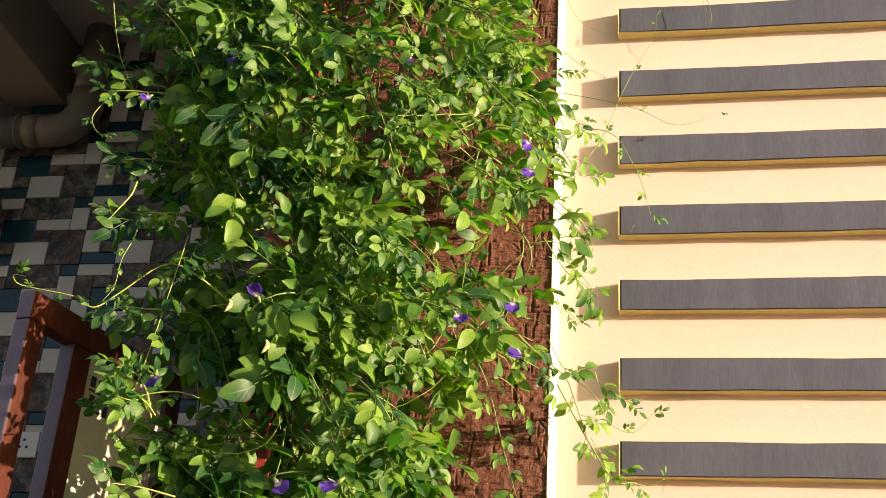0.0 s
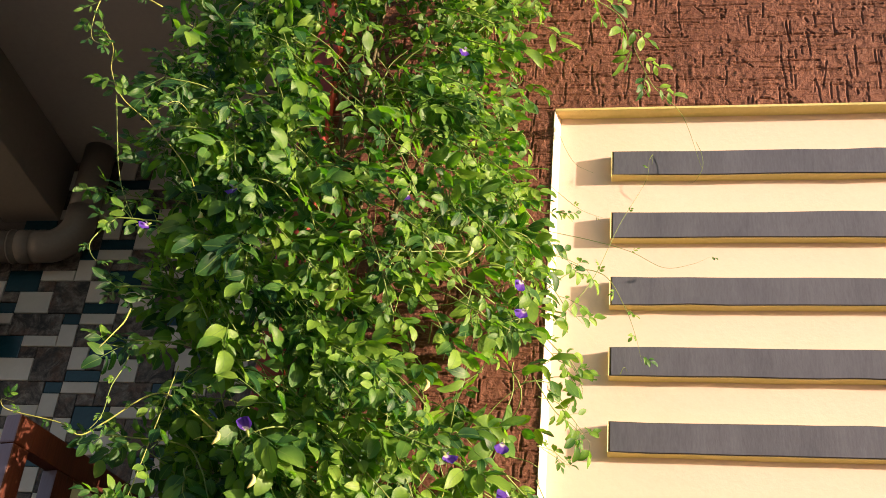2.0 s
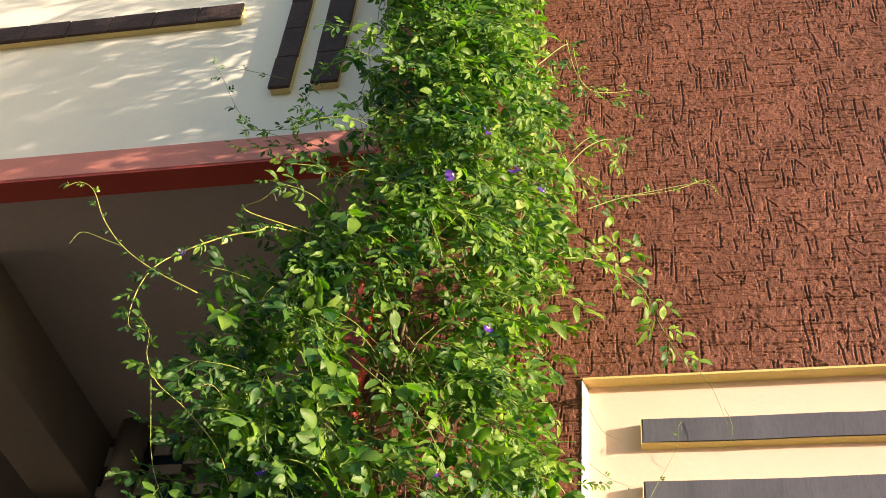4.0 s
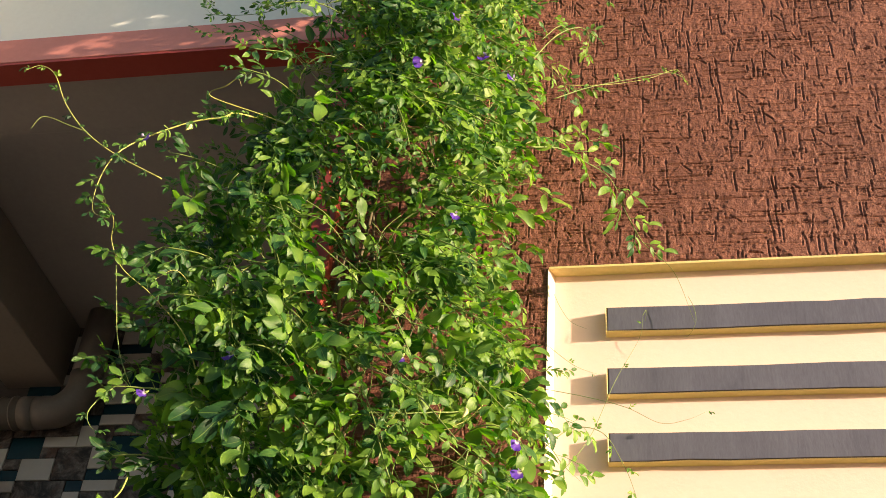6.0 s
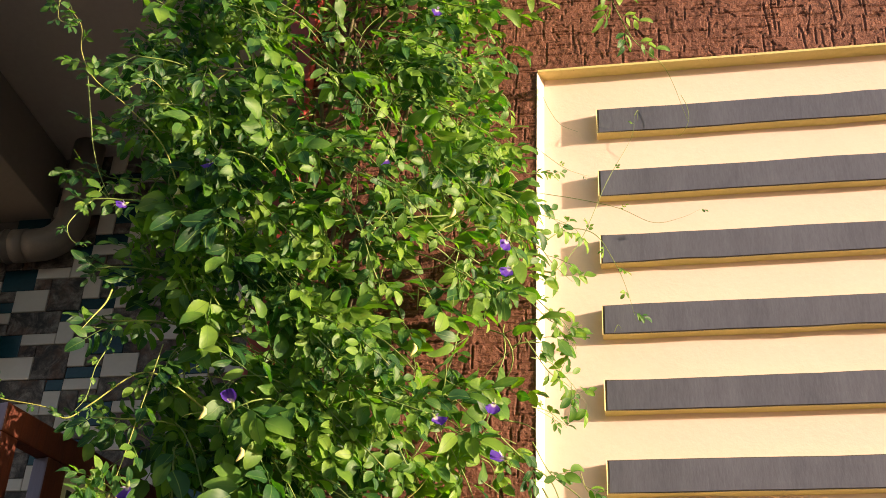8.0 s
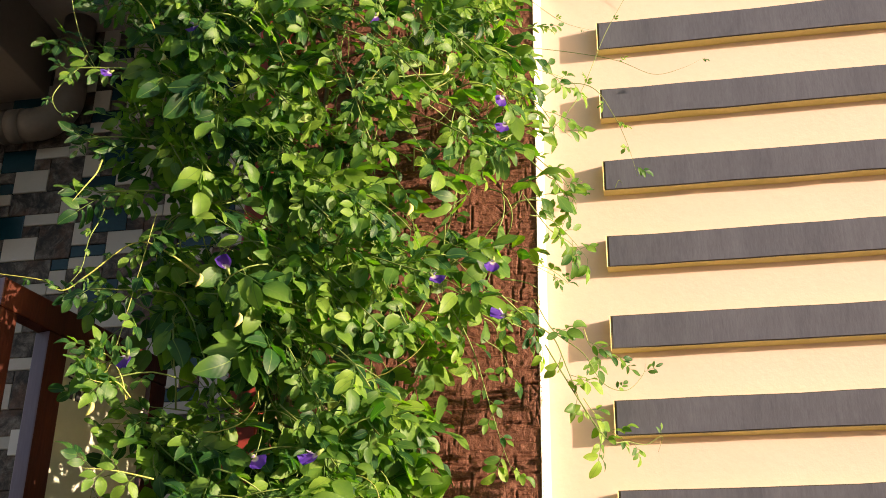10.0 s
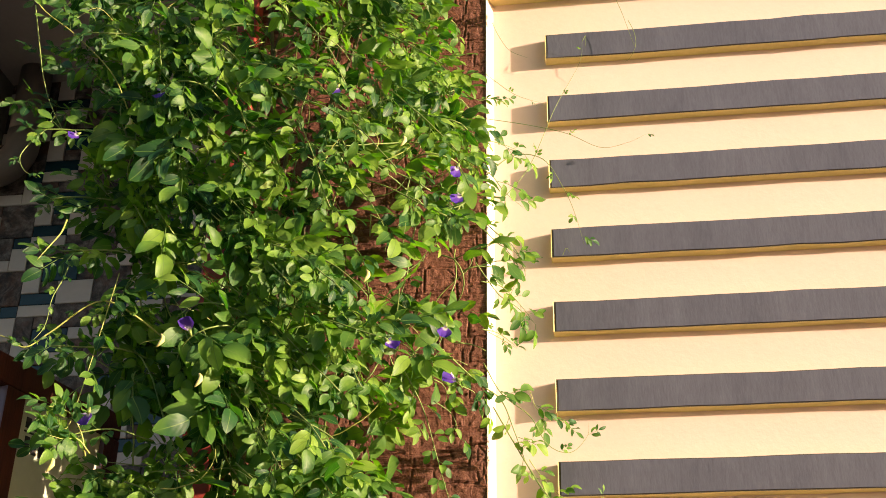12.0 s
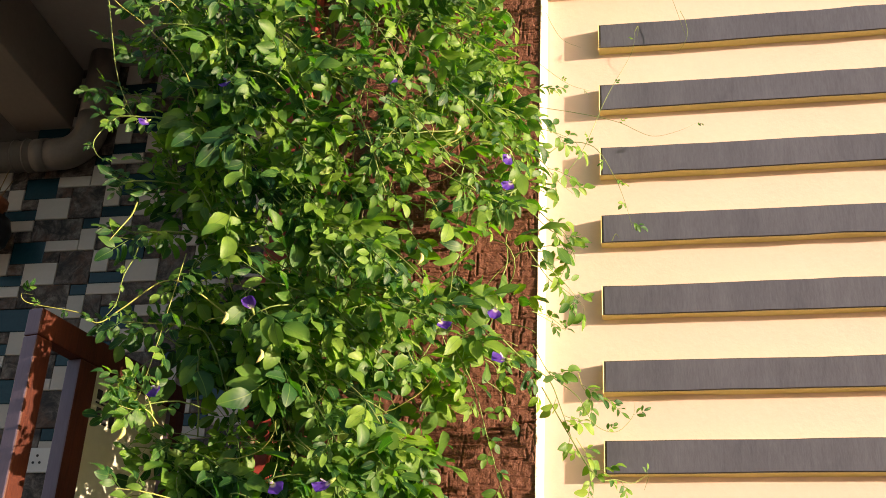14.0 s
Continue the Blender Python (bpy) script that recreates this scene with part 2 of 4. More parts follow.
def raw(name, verts, faces, mat, parent=None, smooth=False, uvs=None):
    me = bpy.data.meshes.new(name)
    me.from_pydata([tuple(v) for v in verts], [], [tuple(f) for f in faces])
    me.materials.append(mat)
    if uvs is not None:
        layer = me.uv_layers.new(name="UVMap")
        loops = np.zeros(len(me.loops), dtype=np.int32)
        me.loops.foreach_get("vertex_index", loops)
        layer.data.foreach_set("uv", np.asarray(uvs, dtype=np.float32)[loops].ravel())
    if smooth:
        me.polygons.foreach_set("use_smooth", [True] * len(me.polygons))
    ob = new(name, me)
    ob.parent = parent
    return ob


def box(bm, x0, x1, y0, y1, z0, z1, bevel=0.0, mat=0):
    r = bmesh.ops.create_cube(bm, size=1.0, matrix=Matrix.Translation(((x0 + x1) / 2, (y0 + y1) / 2, (z0 + z1) / 2)) @ Matrix.Diagonal((x1 - x0, y1 - y0, z1 - z0, 1)))
    faces = {f for v in r["verts"] for f in v.link_faces}
    for f in faces:
        f.material_index = mat
    if bevel:
        edges = {e for v in r["verts"] for e in v.link_edges}
        bmesh.ops.bevel(bm, geom=list(edges), offset=bevel, segments=2, affect="EDGES", profile=0.5)
    return bm


def block(name, x0, x1, y0, y1, z0, z1, mat, parent=None, bevel=0.004, label=""):
    return part(name, box(bmesh.new(), x0, x1, y0, y1, z0, z1, bevel), mat, parent, label)


def empty(name, at=(0, 0, 0)):
    ob = new(name)
    ob.location = at
    ob.empty_display_size = 0.1
    return ob


def tube(points, radii, sides=6):
    """Verts and faces of a round rod along points."""
    pts = [Vector(p) for p in points]
    verts, faces, side = [], [], None
    for i, p in enumerate(pts):
        d = (pts[min(i + 1, len(pts) - 1)] - pts[max(i - 1, 0)]).normalized()
        if side is None:
            side = d.orthogonal().normalized()
        side = (side - d * side.dot(d)).normalized()
        up = d.cross(side)
        r = radii[i] if isinstance(radii, (list, tuple)) else radii
        for k in range(sides):
            a = 2 * math.pi * k / sides
            verts.append(p + (side * math.cos(a) + up * math.sin(a)) * r)
    for i in range(len(pts) - 1):
        for k in range(sides):
            a, b = i * sides + k, i * sides + (k + 1) % sides
            faces.append((a, b, b + sides, a + sides))
    faces.append(tuple(range(sides))[::-1])
    faces.append(tuple(range((len(pts) - 1) * sides, len(pts) * sides)))
    return verts, faces


def smooth_line(points, steps=5):
    """Catmull-Rom curve through points."""
    p = [Vector(q) for q in points]
    p = [p[0] * 2 - p[1]] + p + [p[-1] * 2 - p[-2]]
    out = []
    for i in range(1, len(p) - 2):
        for s in range(steps):
            t = s / steps
            out.append(0.5 * ((2 * p[i]) + (p[i + 1] - p[i - 1]) * t + (2 * p[i - 1] - 5 * p[i] + 4 * p[i + 1] - p[i + 2]) * t * t + (3 * p[i] - p[i - 1] - 3 * p[i + 1] + p[i + 2]) * t ** 3))
    out.append(p[-2])
    return out


def joined(pieces):
    verts, faces = [], []
    for v, f in pieces:
        k = len(verts)
        verts += v
        faces += [tuple(i + k for i in q) for q in f]
    return verts, faces


# ---- the setting ----
CEIL, BACK, WALL_L, FACE = 3.945, 1.29, -0.60, -0.010
REC_L, REC_T, REC_R, REC_B = -0.117, 3.103, 1.95, 0.75


def ground():
    b = bmesh.new()
    bmesh.ops.create_grid(b, x_segments=2, y_segments=2, size=400)
    tagged(part("ground", b, CONCRETE), "dusty dark ground in front of the house", "ground", kind="structure")
    # added behind the camera to cut low sky light on porch and vine
    tagged(block("wall_sky_blocker", -9.0, 4.0, -5.4, -5.2, 0.0, 4.4, SOFFIT, None, 0), "plain grey unseen wall added to block low sky light", "wall", kind="structure")
    tagged(block("porch_floor", -4.2, WALL_L, 0.0, BACK, 0.0, 0.35, CONCRETE), "grey concrete plinth under the porch", "floor", kind="structure")


def relief(nx, nz, dx, x0, z0, rng):
    """Trowelled plaster: soft lumps crossed by short straight gouges."""
    h = np.zeros((nz, nx))
    for cells, amp in ((0.10, 0.0008), (0.035, 0.0004), (0.014, 0.00042), (0.0065, 0.00050)):
        gx, gz = int(nx * dx / cells) + 3, int(nz * dx / cells) + 3
        g = rng.normal(size=(gz, gx))
        u, v = np.arange(nx) * dx / cells, np.arange(nz) * dx / cells
        i, j = u.astype(int), v.astype(int)
        fu, fv = (u - i)[None, :], (v - j)[:, None]
        fu, fv = fu * fu * (3 - 2 * fu), fv * fv * (3 - 2 * fv)
        h += amp * ((g[j][:, i] * (1 - fu) + g[j][:, i + 1] * fu) * (1 - fv) + (g[j + 1][:, i] * (1 - fu) + g[j + 1][:, i + 1] * fu) * fv)
    area = nx * nz * dx * dx
    for _ in range(int(area * 1400)):
        cx, cz = rng.uniform(0, nx * dx), rng.uniform(0, nz * dx)
        pick = rng.random()
        if pick < 0.40:
            ang, length = rng.normal(math.pi / 2, 0.07), 0.010 + 0.075 * rng.random() ** 1.8
        elif pick < 0.93:
            ang, length = rng.normal(0, 0.045), 0.016 + 0.095 * rng.random() ** 1.6
        else:
            ang, length = rng.normal(math.pi / 2 + 0.45, 0.30), rng.uniform(0.012, 0.035)
        width, depth = rng.uniform(0.0010, 0.0015), rng.uniform(0.0018, 0.0042) * (1.4 if 0.40 < pick < 0.93 else 1.0)
        r = length / 2 + 0.014
        i0, i1 = max(0, int((cx - r) / dx)), min(nx, int((cx + r) / dx) + 1)
        j0, j1 = max(0, int((cz - r) / dx)), min(nz, int((cz + r) / dx) + 1)
        if i1 <= i0 or j1 <= j0:
            continue
        X, Z = np.meshgrid(np.arange(i0, i1) * dx - cx, np.arange(j0, j1) * dx - cz)
        along, across = X * math.cos(ang) + Z * math.sin(ang), -X * math.sin(ang) + Z * math.cos(ang)
        across = across + 0.0005 * np.sin(along * rng.uniform(60, 140) + rng.uniform(0, 6))
        over = np.maximum(np.abs(along) - length / 2, 0)
        d = np.hypot(across, over)
        h[j0:j1, i0:i1] -= depth * np.exp(-(d / width) ** 2) - 0.14 * depth * np.exp(-((d - 2.4 * width) / (1.2 * width)) ** 2)
    return np.clip(h, -0.0065, 0.0045)


def brown_wall():
    wall = tagged(empty("wall_front", (0.8, 0.1, 0)), "brown wall with coarse trowelled cross-scratched plaster", "wall", kind="structure")

    def under(ob):
        ob.matrix_parent_inverse = Matrix.Translation((-0.8, -0.1, 0))
        return ob
    x0, x1, z0, z1, dx = WALL_L, 0.82, 1.80, 4.72, 0.0020
    nx, nz = int((x1 - x0) / dx) + 1, int((z1 - z0) / dx) + 1
    h = relief(nx, nz, dx, x0, z0, np.random.default_rng(5))
    X, Z = np.meshgrid(x0 + np.arange(nx) * dx, z0 + np.arange(nz) * dx)
    co = np.stack([X, FACE - h, Z], axis=-1).reshape(-1, 3)
    # the plaster's broken edge follows the recess
    i_edge, j_edge = int((REC_L - x0) / dx), int((REC_T - z0) / dx) + 1
    grid = co.reshape(nz, nx, 3)
    wob = np.random.default_rng(8).normal(size=max(nx, nz)) * 0.0007
    grid[:j_edge + 1, i_edge, 0] = REC_L + wob[:j_edge + 1]
    grid[j_edge, i_edge:, 2] = REC_T + wob[:nx - i_edge]
    ids = np.arange(nx * nz).reshape(nz, nx)
    keep = ~((np.arange(nx - 1)[None, :] >= i_edge) & (np.arange(nz - 1)[:, None] < j_edge))
    f = np.stack([ids[:-1, :-1], ids[:-1, 1:], ids[1:, 1:], ids[1:, :-1]], axis=-1)[keep]
    used = np.unique(f)
    remap = np.full(nx * nz, -1)
    remap[used] = np.arange(len(used))
    co, f = co[used], remap[f]
    me = bpy.data.meshes.new("plaster")
    me.vertices.add(len(co))
    me.vertices.foreach_set("co", co.ravel())
    me.loops.add(f.size)
    me.loops.foreach_set("vertex_index", f.ravel())
    me.polygons.add(len(f))
    me.polygons.foreach_set("loop_start", np.arange(len(f)) * 4)
    me.update(calc_edges=True)
    me.polygons.foreach_set("use_smooth", np.ones(len(f), dtype=bool))
    me.materials.append(BROWN)
    ob = new("plaster", me)
    ob.parent = wall
    under(ob)
    # masonry behind and round the worked plaster
    y1 = 0.20
    under(block("masonry", WALL_L, REC_L - 0.004, 0.0, y1, 0.0, 5.4, BROWN, wall, 0))
    under(block("masonry", REC_L - 0.004, 2.3, 0.0, y1, REC_T + 0.006, 5.4, BROWN, wall, 0))
    under(block("masonry", REC_L - 0.004, REC_R, 0.022, y1, REC_B, REC_T + 0.006, BROWN, wall, 0))
    under(block("masonry", REC_R, 2.3, 0.0, y1, 0.0, REC_T + 0.006, BROWN, wall, 0))
    under(block("masonry", REC_L - 0.004, REC_R, 0.0, y1, 0.0, REC_B, BROWN, wall, 0))
    under(block("skim", 0.822, 2.3, FACE - 0.001, 0.0, REC_T, 5.4, BROWN, wall, 0))
    under(block("skim", WALL_L, 0.822, FACE - 0.001, 0.0, z1 + 0.002, 5.4, BROWN, wall, 0))
    under(block("skim", WALL_L, REC_L, FACE - 0.001, 0.0, 0.0, z0 - 0.001, BROWN, wall, 0))


def feature_panel():
    panel = tagged(empty("wall_panel", (0.9, 0.02, 1.9)), "cream recessed wall panel with raised grey horizontal bars", "panel", kind="structure")
    shift = Matrix.Translation((-0.9, -0.02, -1.9))

    def under(ob):
        ob.matrix_parent_inverse = shift
        return ob
    under(block("field", REC_L - 0.002, REC_R + 0.002, 0.016, 0.030, REC_B - 0.002, REC_T + 0.004, CREAM, panel, 0))
    # splayed edge, caught by the low sun
    v = [(REC_L - 0.001, FACE - 0.002, REC_B), (REC_L + 0.011, 0.0165, REC_B), (REC_L + 0.011, 0.0165, REC_T), (REC_L - 0.001, FACE - 0.002, REC_T),
         (REC_L - 0.006, FACE + 0.006, REC_B), (REC_L - 0.006, 0.0165, REC_B), (REC_L - 0.006, 0.0165, REC_T), (REC_L - 0.006, FACE + 0.006, REC_T)]
    f = [(0, 1, 2, 3), (4, 7, 6, 5), (0, 3, 7, 4), (1, 5, 6, 2), (3, 2, 6, 7), (0, 4, 5, 1)]
    under(raw("edge_moulding", v, f, CREAM, panel))
    under(block("head_moulding", REC_L, REC_R, FACE - 0.0035, 0.0165, REC_T - 0.001, REC_T + 0.005, OCHRE, panel, 0.0008))
    rng = random.Random(3)
    for i in range(15):
        z = 3.0 - 0.15 * i
        b = bmesh.new()
        n = 26
        rows = []
        for k in range(n + 1):
            x = (0.001, 0.0042)[k] if k < 2 else 0.0042 + 1.837 * (k - 1) / (n - 1)
            e = [rng.gauss(0, 0.0008) for _ in range(4)]
            rows.append([b.verts.new(p) for p in ((x, 0.0175, z + 0.001), (x, -0.005 + e[0] * 0.5, z + e[1]), (x, -0.005 + e[0] * 0.5, z - 0.060 + e[2]), (x, 0.0175, z - 0.061 + e[3]))])
        for j, (r0, r1) in enumerate(zip(rows, rows[1:])):
            for k in range(3):
                q = b.faces.new((r0[k], r0[k + 1], r1[k + 1], r1[k]))
                q.material_index = 1 if k == 1 and j > 0 else 0
        for r in (rows[0], rows[-1]):
            b.faces.new(r)
        bmesh.ops.recalc_face_normals(b, faces=b.faces)
        long_edges = [e for e in b.edges if len(e.link_faces) == 2 and e.link_faces[0].material_index != e.link_faces[1].material_index]
        bmesh.ops.bevel(b, geom=long_edges, offset=0.0018, segments=2, affect="EDGES", material=2)
        under(part("bar", b, [OCHRE, GREY, GRIME], panel, "raised bar with grey face and yellow edges"))


def porch():
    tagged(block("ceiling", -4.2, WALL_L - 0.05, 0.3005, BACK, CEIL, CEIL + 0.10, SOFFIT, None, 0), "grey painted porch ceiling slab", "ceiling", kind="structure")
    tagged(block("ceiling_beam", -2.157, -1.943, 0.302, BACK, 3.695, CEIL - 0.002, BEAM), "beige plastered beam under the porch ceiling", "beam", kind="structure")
    # lit face and shaded underside are painted as two tones of red
    tagged(block("trim_fascia", -4.2, WALL_L - 0.065, -0.004, 0.0735, 3.917, 4.012, RED_LIT, None, 0.002), "red slab edge above the porch with sunlit pink painted in", "trim", kind="structure")
    tagged(block("trim_drip", -4.2, WALL_L - 0.065, -0.002, 0.074, 3.908, 3.9165, RED, None, 0), "red underside of the slab edge with shade painted in as darker red", "trim", kind="structure")
    tagged(block("slab_edge", -4.2, WALL_L - 0.05, 0.074, 0.30, CEIL, 4.004, SOFFIT, None, 0), "grey concrete slab over the porch", "slab", kind="structure")
    tagged(block("trim_upright", WALL_L - 0.062, WALL_L - 0.002, -0.035, 0.10, 0.0, 5.4, RED, None, 0.004), "red painted upright band at the wall corner", "trim", kind="structure")
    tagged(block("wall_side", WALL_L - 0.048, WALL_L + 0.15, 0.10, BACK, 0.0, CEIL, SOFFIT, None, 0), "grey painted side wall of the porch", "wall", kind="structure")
    tagged(block("wall_far_side", -4.4, -4.2, 0.0, BACK + 0.2, 0.0, 5.4, SOFFIT, None, 0), "grey painted end wall of the porch", "wall", kind="structure")


def upper_wall():
    wall = tagged(empty("wall_upper", (-2.4, 0.1, 4.0)), "off-white upper wall with raised dark brown bars", "wall", kind="structure")

    def under(ob):
        ob.matrix_parent_inverse = Matrix.Translation((2.4, -0.1, -4.0))
        return ob
    y = 0.12
    under(block("plain_wall", -4.2, WALL_L - 0.064, y, 0.30, 4.006, 5.4, WHITE, wall, 0))

    def bar(x0, x1, z0, z1, upright):
        under(block("bar_core", x0 + 0.003, x1 - 0.003, y - 0.022, y + 0.002, z0, z1, OCHRE, wall, 0.002, "cream plaster core of the bar"))
        n = max(1, round((z1 - z0 if upright else x1 - x0) / 0.16))
        rng = random.Random(int(abs(x0) * 100))
        for k in range(n):
            a, c = k / n, (k + 1) / n
            e = rng.uniform(-0.002, 0.002)
            if upright:
                under(block("stone_strip", x0 + e, x1 + e, y - 0.033, y - 0.021, z0 + (z1 - z0) * a + 0.001, z0 + (z1 - z0) * c - 0.001, CLAD, wall, 0.003))
            else:
                under(block("stone_strip", x0 + (x1 - x0) * a + 0.001, x0 + (x1 - x0) * c - 0.001, y - 0.033 + e, y - 0.021, z0 + e, z1, CLAD, wall, 0.003))
    bar(-1.085, -1.016, 4.355, 5.10, True)
    bar(-0.954, -0.868, 4.362, 5.10, True)
    bar(-3.60, -1.254, 4.749, 4.83, False)


def tile_wall():
    wall = tagged(block("wall_back", -4.2, WALL_L, BACK, BACK + 0.2, 0.0, 5.2, GROUT, None, 0), "porch wall clad in white, teal and marbled mosaic tiles", "wall", kind="structure")
    cw, ch = 0.0605, 0.0415
    # column, row, columns wide, rows high, stuff, of one block of six by six
    pattern = ((0, 0, 2, 2, "w"), (2, -1, 2, 3, "s"), (4, -1, 1, 2, "w"), (5, 0, 1, 1, "s"), (4, 1, 2, 1, "t"), (0, 2, 3, 2, "s"), (3, 2, 1, 1, "t"), (4, 2, 2, 1, "w"),
               (3, 3, 1, 2, "w"), (4, 3, 1, 2, "s"), (5, 3, 1, 1, "s"), (1, 4, 2, 1, "w"), (5, 4, 2, 2, "t"), (1, 5, 1, 1, "s"))
    mats = {"w": TILE_WHITE, "t": TILE_TEAL, "s": TILE_STONE}
    proud = {"w": 0.008, "t": 0.0055, "s": 0.0065}
    names = {"w": "white_tile", "t": "teal_tile", "s": "stone_tile"}
    meshes = {}
    ox, oz = -2.010, 3.4095
    for by in range(-3, 5):
        for bx in range(-2, 4):
            for c, r, w, h, s in pattern:
                xa, zb = ox + (bx * 6 + c) * cw, oz - (by * 6 + r) * ch
                xb, za = xa + w * cw, zb - h * ch
                if xb > WALL_L - 0.06 or xa < -2.75 or zb > CEIL + 0.04 or za < 2.22 or (zb > 3.62 and xa < -2.12):
                    continue
                key = (w, h, s)
                if key not in meshes:
                    b = bmesh.new()
                    hw, hh, d, g = w * cw / 2 - 0.0012, h * ch / 2 - 0.0012, proud[s], 0.0022
                    back = [b.verts.new((x, 0, z)) for x, z in ((-hw, -hh), (hw, -hh), (hw, hh), (-hw, hh))]
                    mid = [b.verts.new((x, -d + g * 0.6, z)) for x, z in ((-hw, -hh), (hw, -hh), (hw, hh), (-hw, hh))]
                    top = [b.verts.new((x, -d, z)) for x, z in ((g - hw, g - hh), (hw - g, g - hh), (hw - g, hh - g), (g - hw, hh - g))]
                    for a, e in ((back, mid), (mid, top)):
                        for k in range(4):
                            b.faces.new((a[k], a[(k + 1) % 4], e[(k + 1) % 4], e[k]))
                    b.faces.new(top)
                    bmesh.ops.recalc_face_normals(b, faces=b.faces)
                    me = bpy.data.meshes.new(names[s])
                    b.to_mesh(me)
                    b.free()
                    me.materials.append(mats[s])
                    meshes[key] = me
                t = new(names[s], meshes[key])
                t.parent = wall
                t.location = ((xa + xb) / 2, BACK - 0.0002 - random.random() * 0.0008, (za + zb) / 2)


# ---- the things ----
def drain_pipe():
    r, y = 0.054, 1.215
    x, zb = -1.825, 3.545
    thing = tagged(empty("drain_pipe", (x, y, CEIL)), "beige plastic drain pipe with an elbow under the ceiling", "pipe")
    inv = Matrix.Translation((-x, -y, -CEIL))
    bend = [(x, y, CEIL), (x, y, zb + 0.14)]
    arc = [(x - 0.10 + 0.10 * math.cos(a), y, zb + 0.10 - 0.10 * math.sin(a)) for a in (k * math.pi / 2 / 10 for k in range(11))]
    flat = [(x - 0.14, y, zb), (-3.9, y, zb - 0.01)]
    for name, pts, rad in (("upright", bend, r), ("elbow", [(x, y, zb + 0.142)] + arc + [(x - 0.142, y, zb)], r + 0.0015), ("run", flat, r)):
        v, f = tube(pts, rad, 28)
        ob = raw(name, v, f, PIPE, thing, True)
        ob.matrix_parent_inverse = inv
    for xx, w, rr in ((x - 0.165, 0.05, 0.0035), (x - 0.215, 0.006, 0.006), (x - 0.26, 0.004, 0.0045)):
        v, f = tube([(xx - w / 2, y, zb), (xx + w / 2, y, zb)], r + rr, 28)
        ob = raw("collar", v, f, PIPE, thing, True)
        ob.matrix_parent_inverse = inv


def wooden_frame():
    """Old wooden frame beside the porch: three posts under one rail, with a pale panel between two of them."""
    ox, oy, ang = -0.915, -0.36, math.degrees(math.atan2(0.062, 0.255))
    m = pose(ox, oy, 0, 0, 0, -ang)
    thing = tagged(empty("wooden_frame"), "red-brown wooden gate frame beside the porch, sky-lit mauve painted on two sides", "gate frame")
    thing.matrix_basis = m
    # here y runs along the frame and x out of its sunny face
    t = 0.031

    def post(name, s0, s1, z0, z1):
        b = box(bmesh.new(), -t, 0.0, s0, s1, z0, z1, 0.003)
        # sky light is painted in: front and left faces take the mauve copy
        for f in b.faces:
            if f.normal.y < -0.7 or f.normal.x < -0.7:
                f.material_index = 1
        return part(name, b, [WOOD, WOOD_SKYLIT], thing)

    top, rail = 2.2330, 2.1840
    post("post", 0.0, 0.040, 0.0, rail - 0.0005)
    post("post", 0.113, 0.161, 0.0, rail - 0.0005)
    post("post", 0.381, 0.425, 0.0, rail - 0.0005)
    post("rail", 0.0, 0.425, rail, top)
    part("panel", box(bmesh.new(), -0.026, -0.010, 0.1615, 0.3805, 0.3, rail - 0.001), PALE, thing, "pale plastered infill board")
    for s0, s1, z0, z1 in ((0.180, 0.238, 2.125, 2.128), (0.181, 0.193, 2.133, 2.151), (0.202, 0.214, 2.133, 2.151), (0.223, 0.235, 2.133, 2.151),
                           (0.185, 0.197, 2.092, 2.119), (0.204, 0.215, 2.092, 2.119), (0.222, 0.235, 2.092, 2.119)):
        part("painted_mark", box(bmesh.new(), -0.0105, -0.0085, s0, s1, z0, z1), INK, thing)


def socket_plate():
    x, z = -1.818, 2.474
    thing = tagged(block("socket_plate", x - 0.045, x + 0.045, BACK - 0.016, BACK - 0.008, z - 0.04, z + 0.04, SOIL_WHITE, None, 0.003), "white plastic socket plate on the tiled wall", "socket")
    for dx, dz in ((0, 0.014), (-0.011, -0.008), (0.011, -0.008)):
        v, f = tube([(x + dx, BACK - 0.0170, z + dz), (x + dx, BACK - 0.0155, z + dz)], 0.0045, 10)
        raw("socket_hole", v, f, INK, thing)


def lathe(profile, sides=24):
    verts, faces = [], []
    for r, z in profile:
        for k in range(sides):
            a = 2 * math.pi * k / sides
            verts.append((r * math.cos(a), r * math.sin(a), z))
    for i in range(len(profile) - 1):
        for k in range(sides):
            a, b = i * sides + k, i * sides + (k + 1) % sides
            faces.append((a, b, b + sides, a + sides))
    return verts, faces


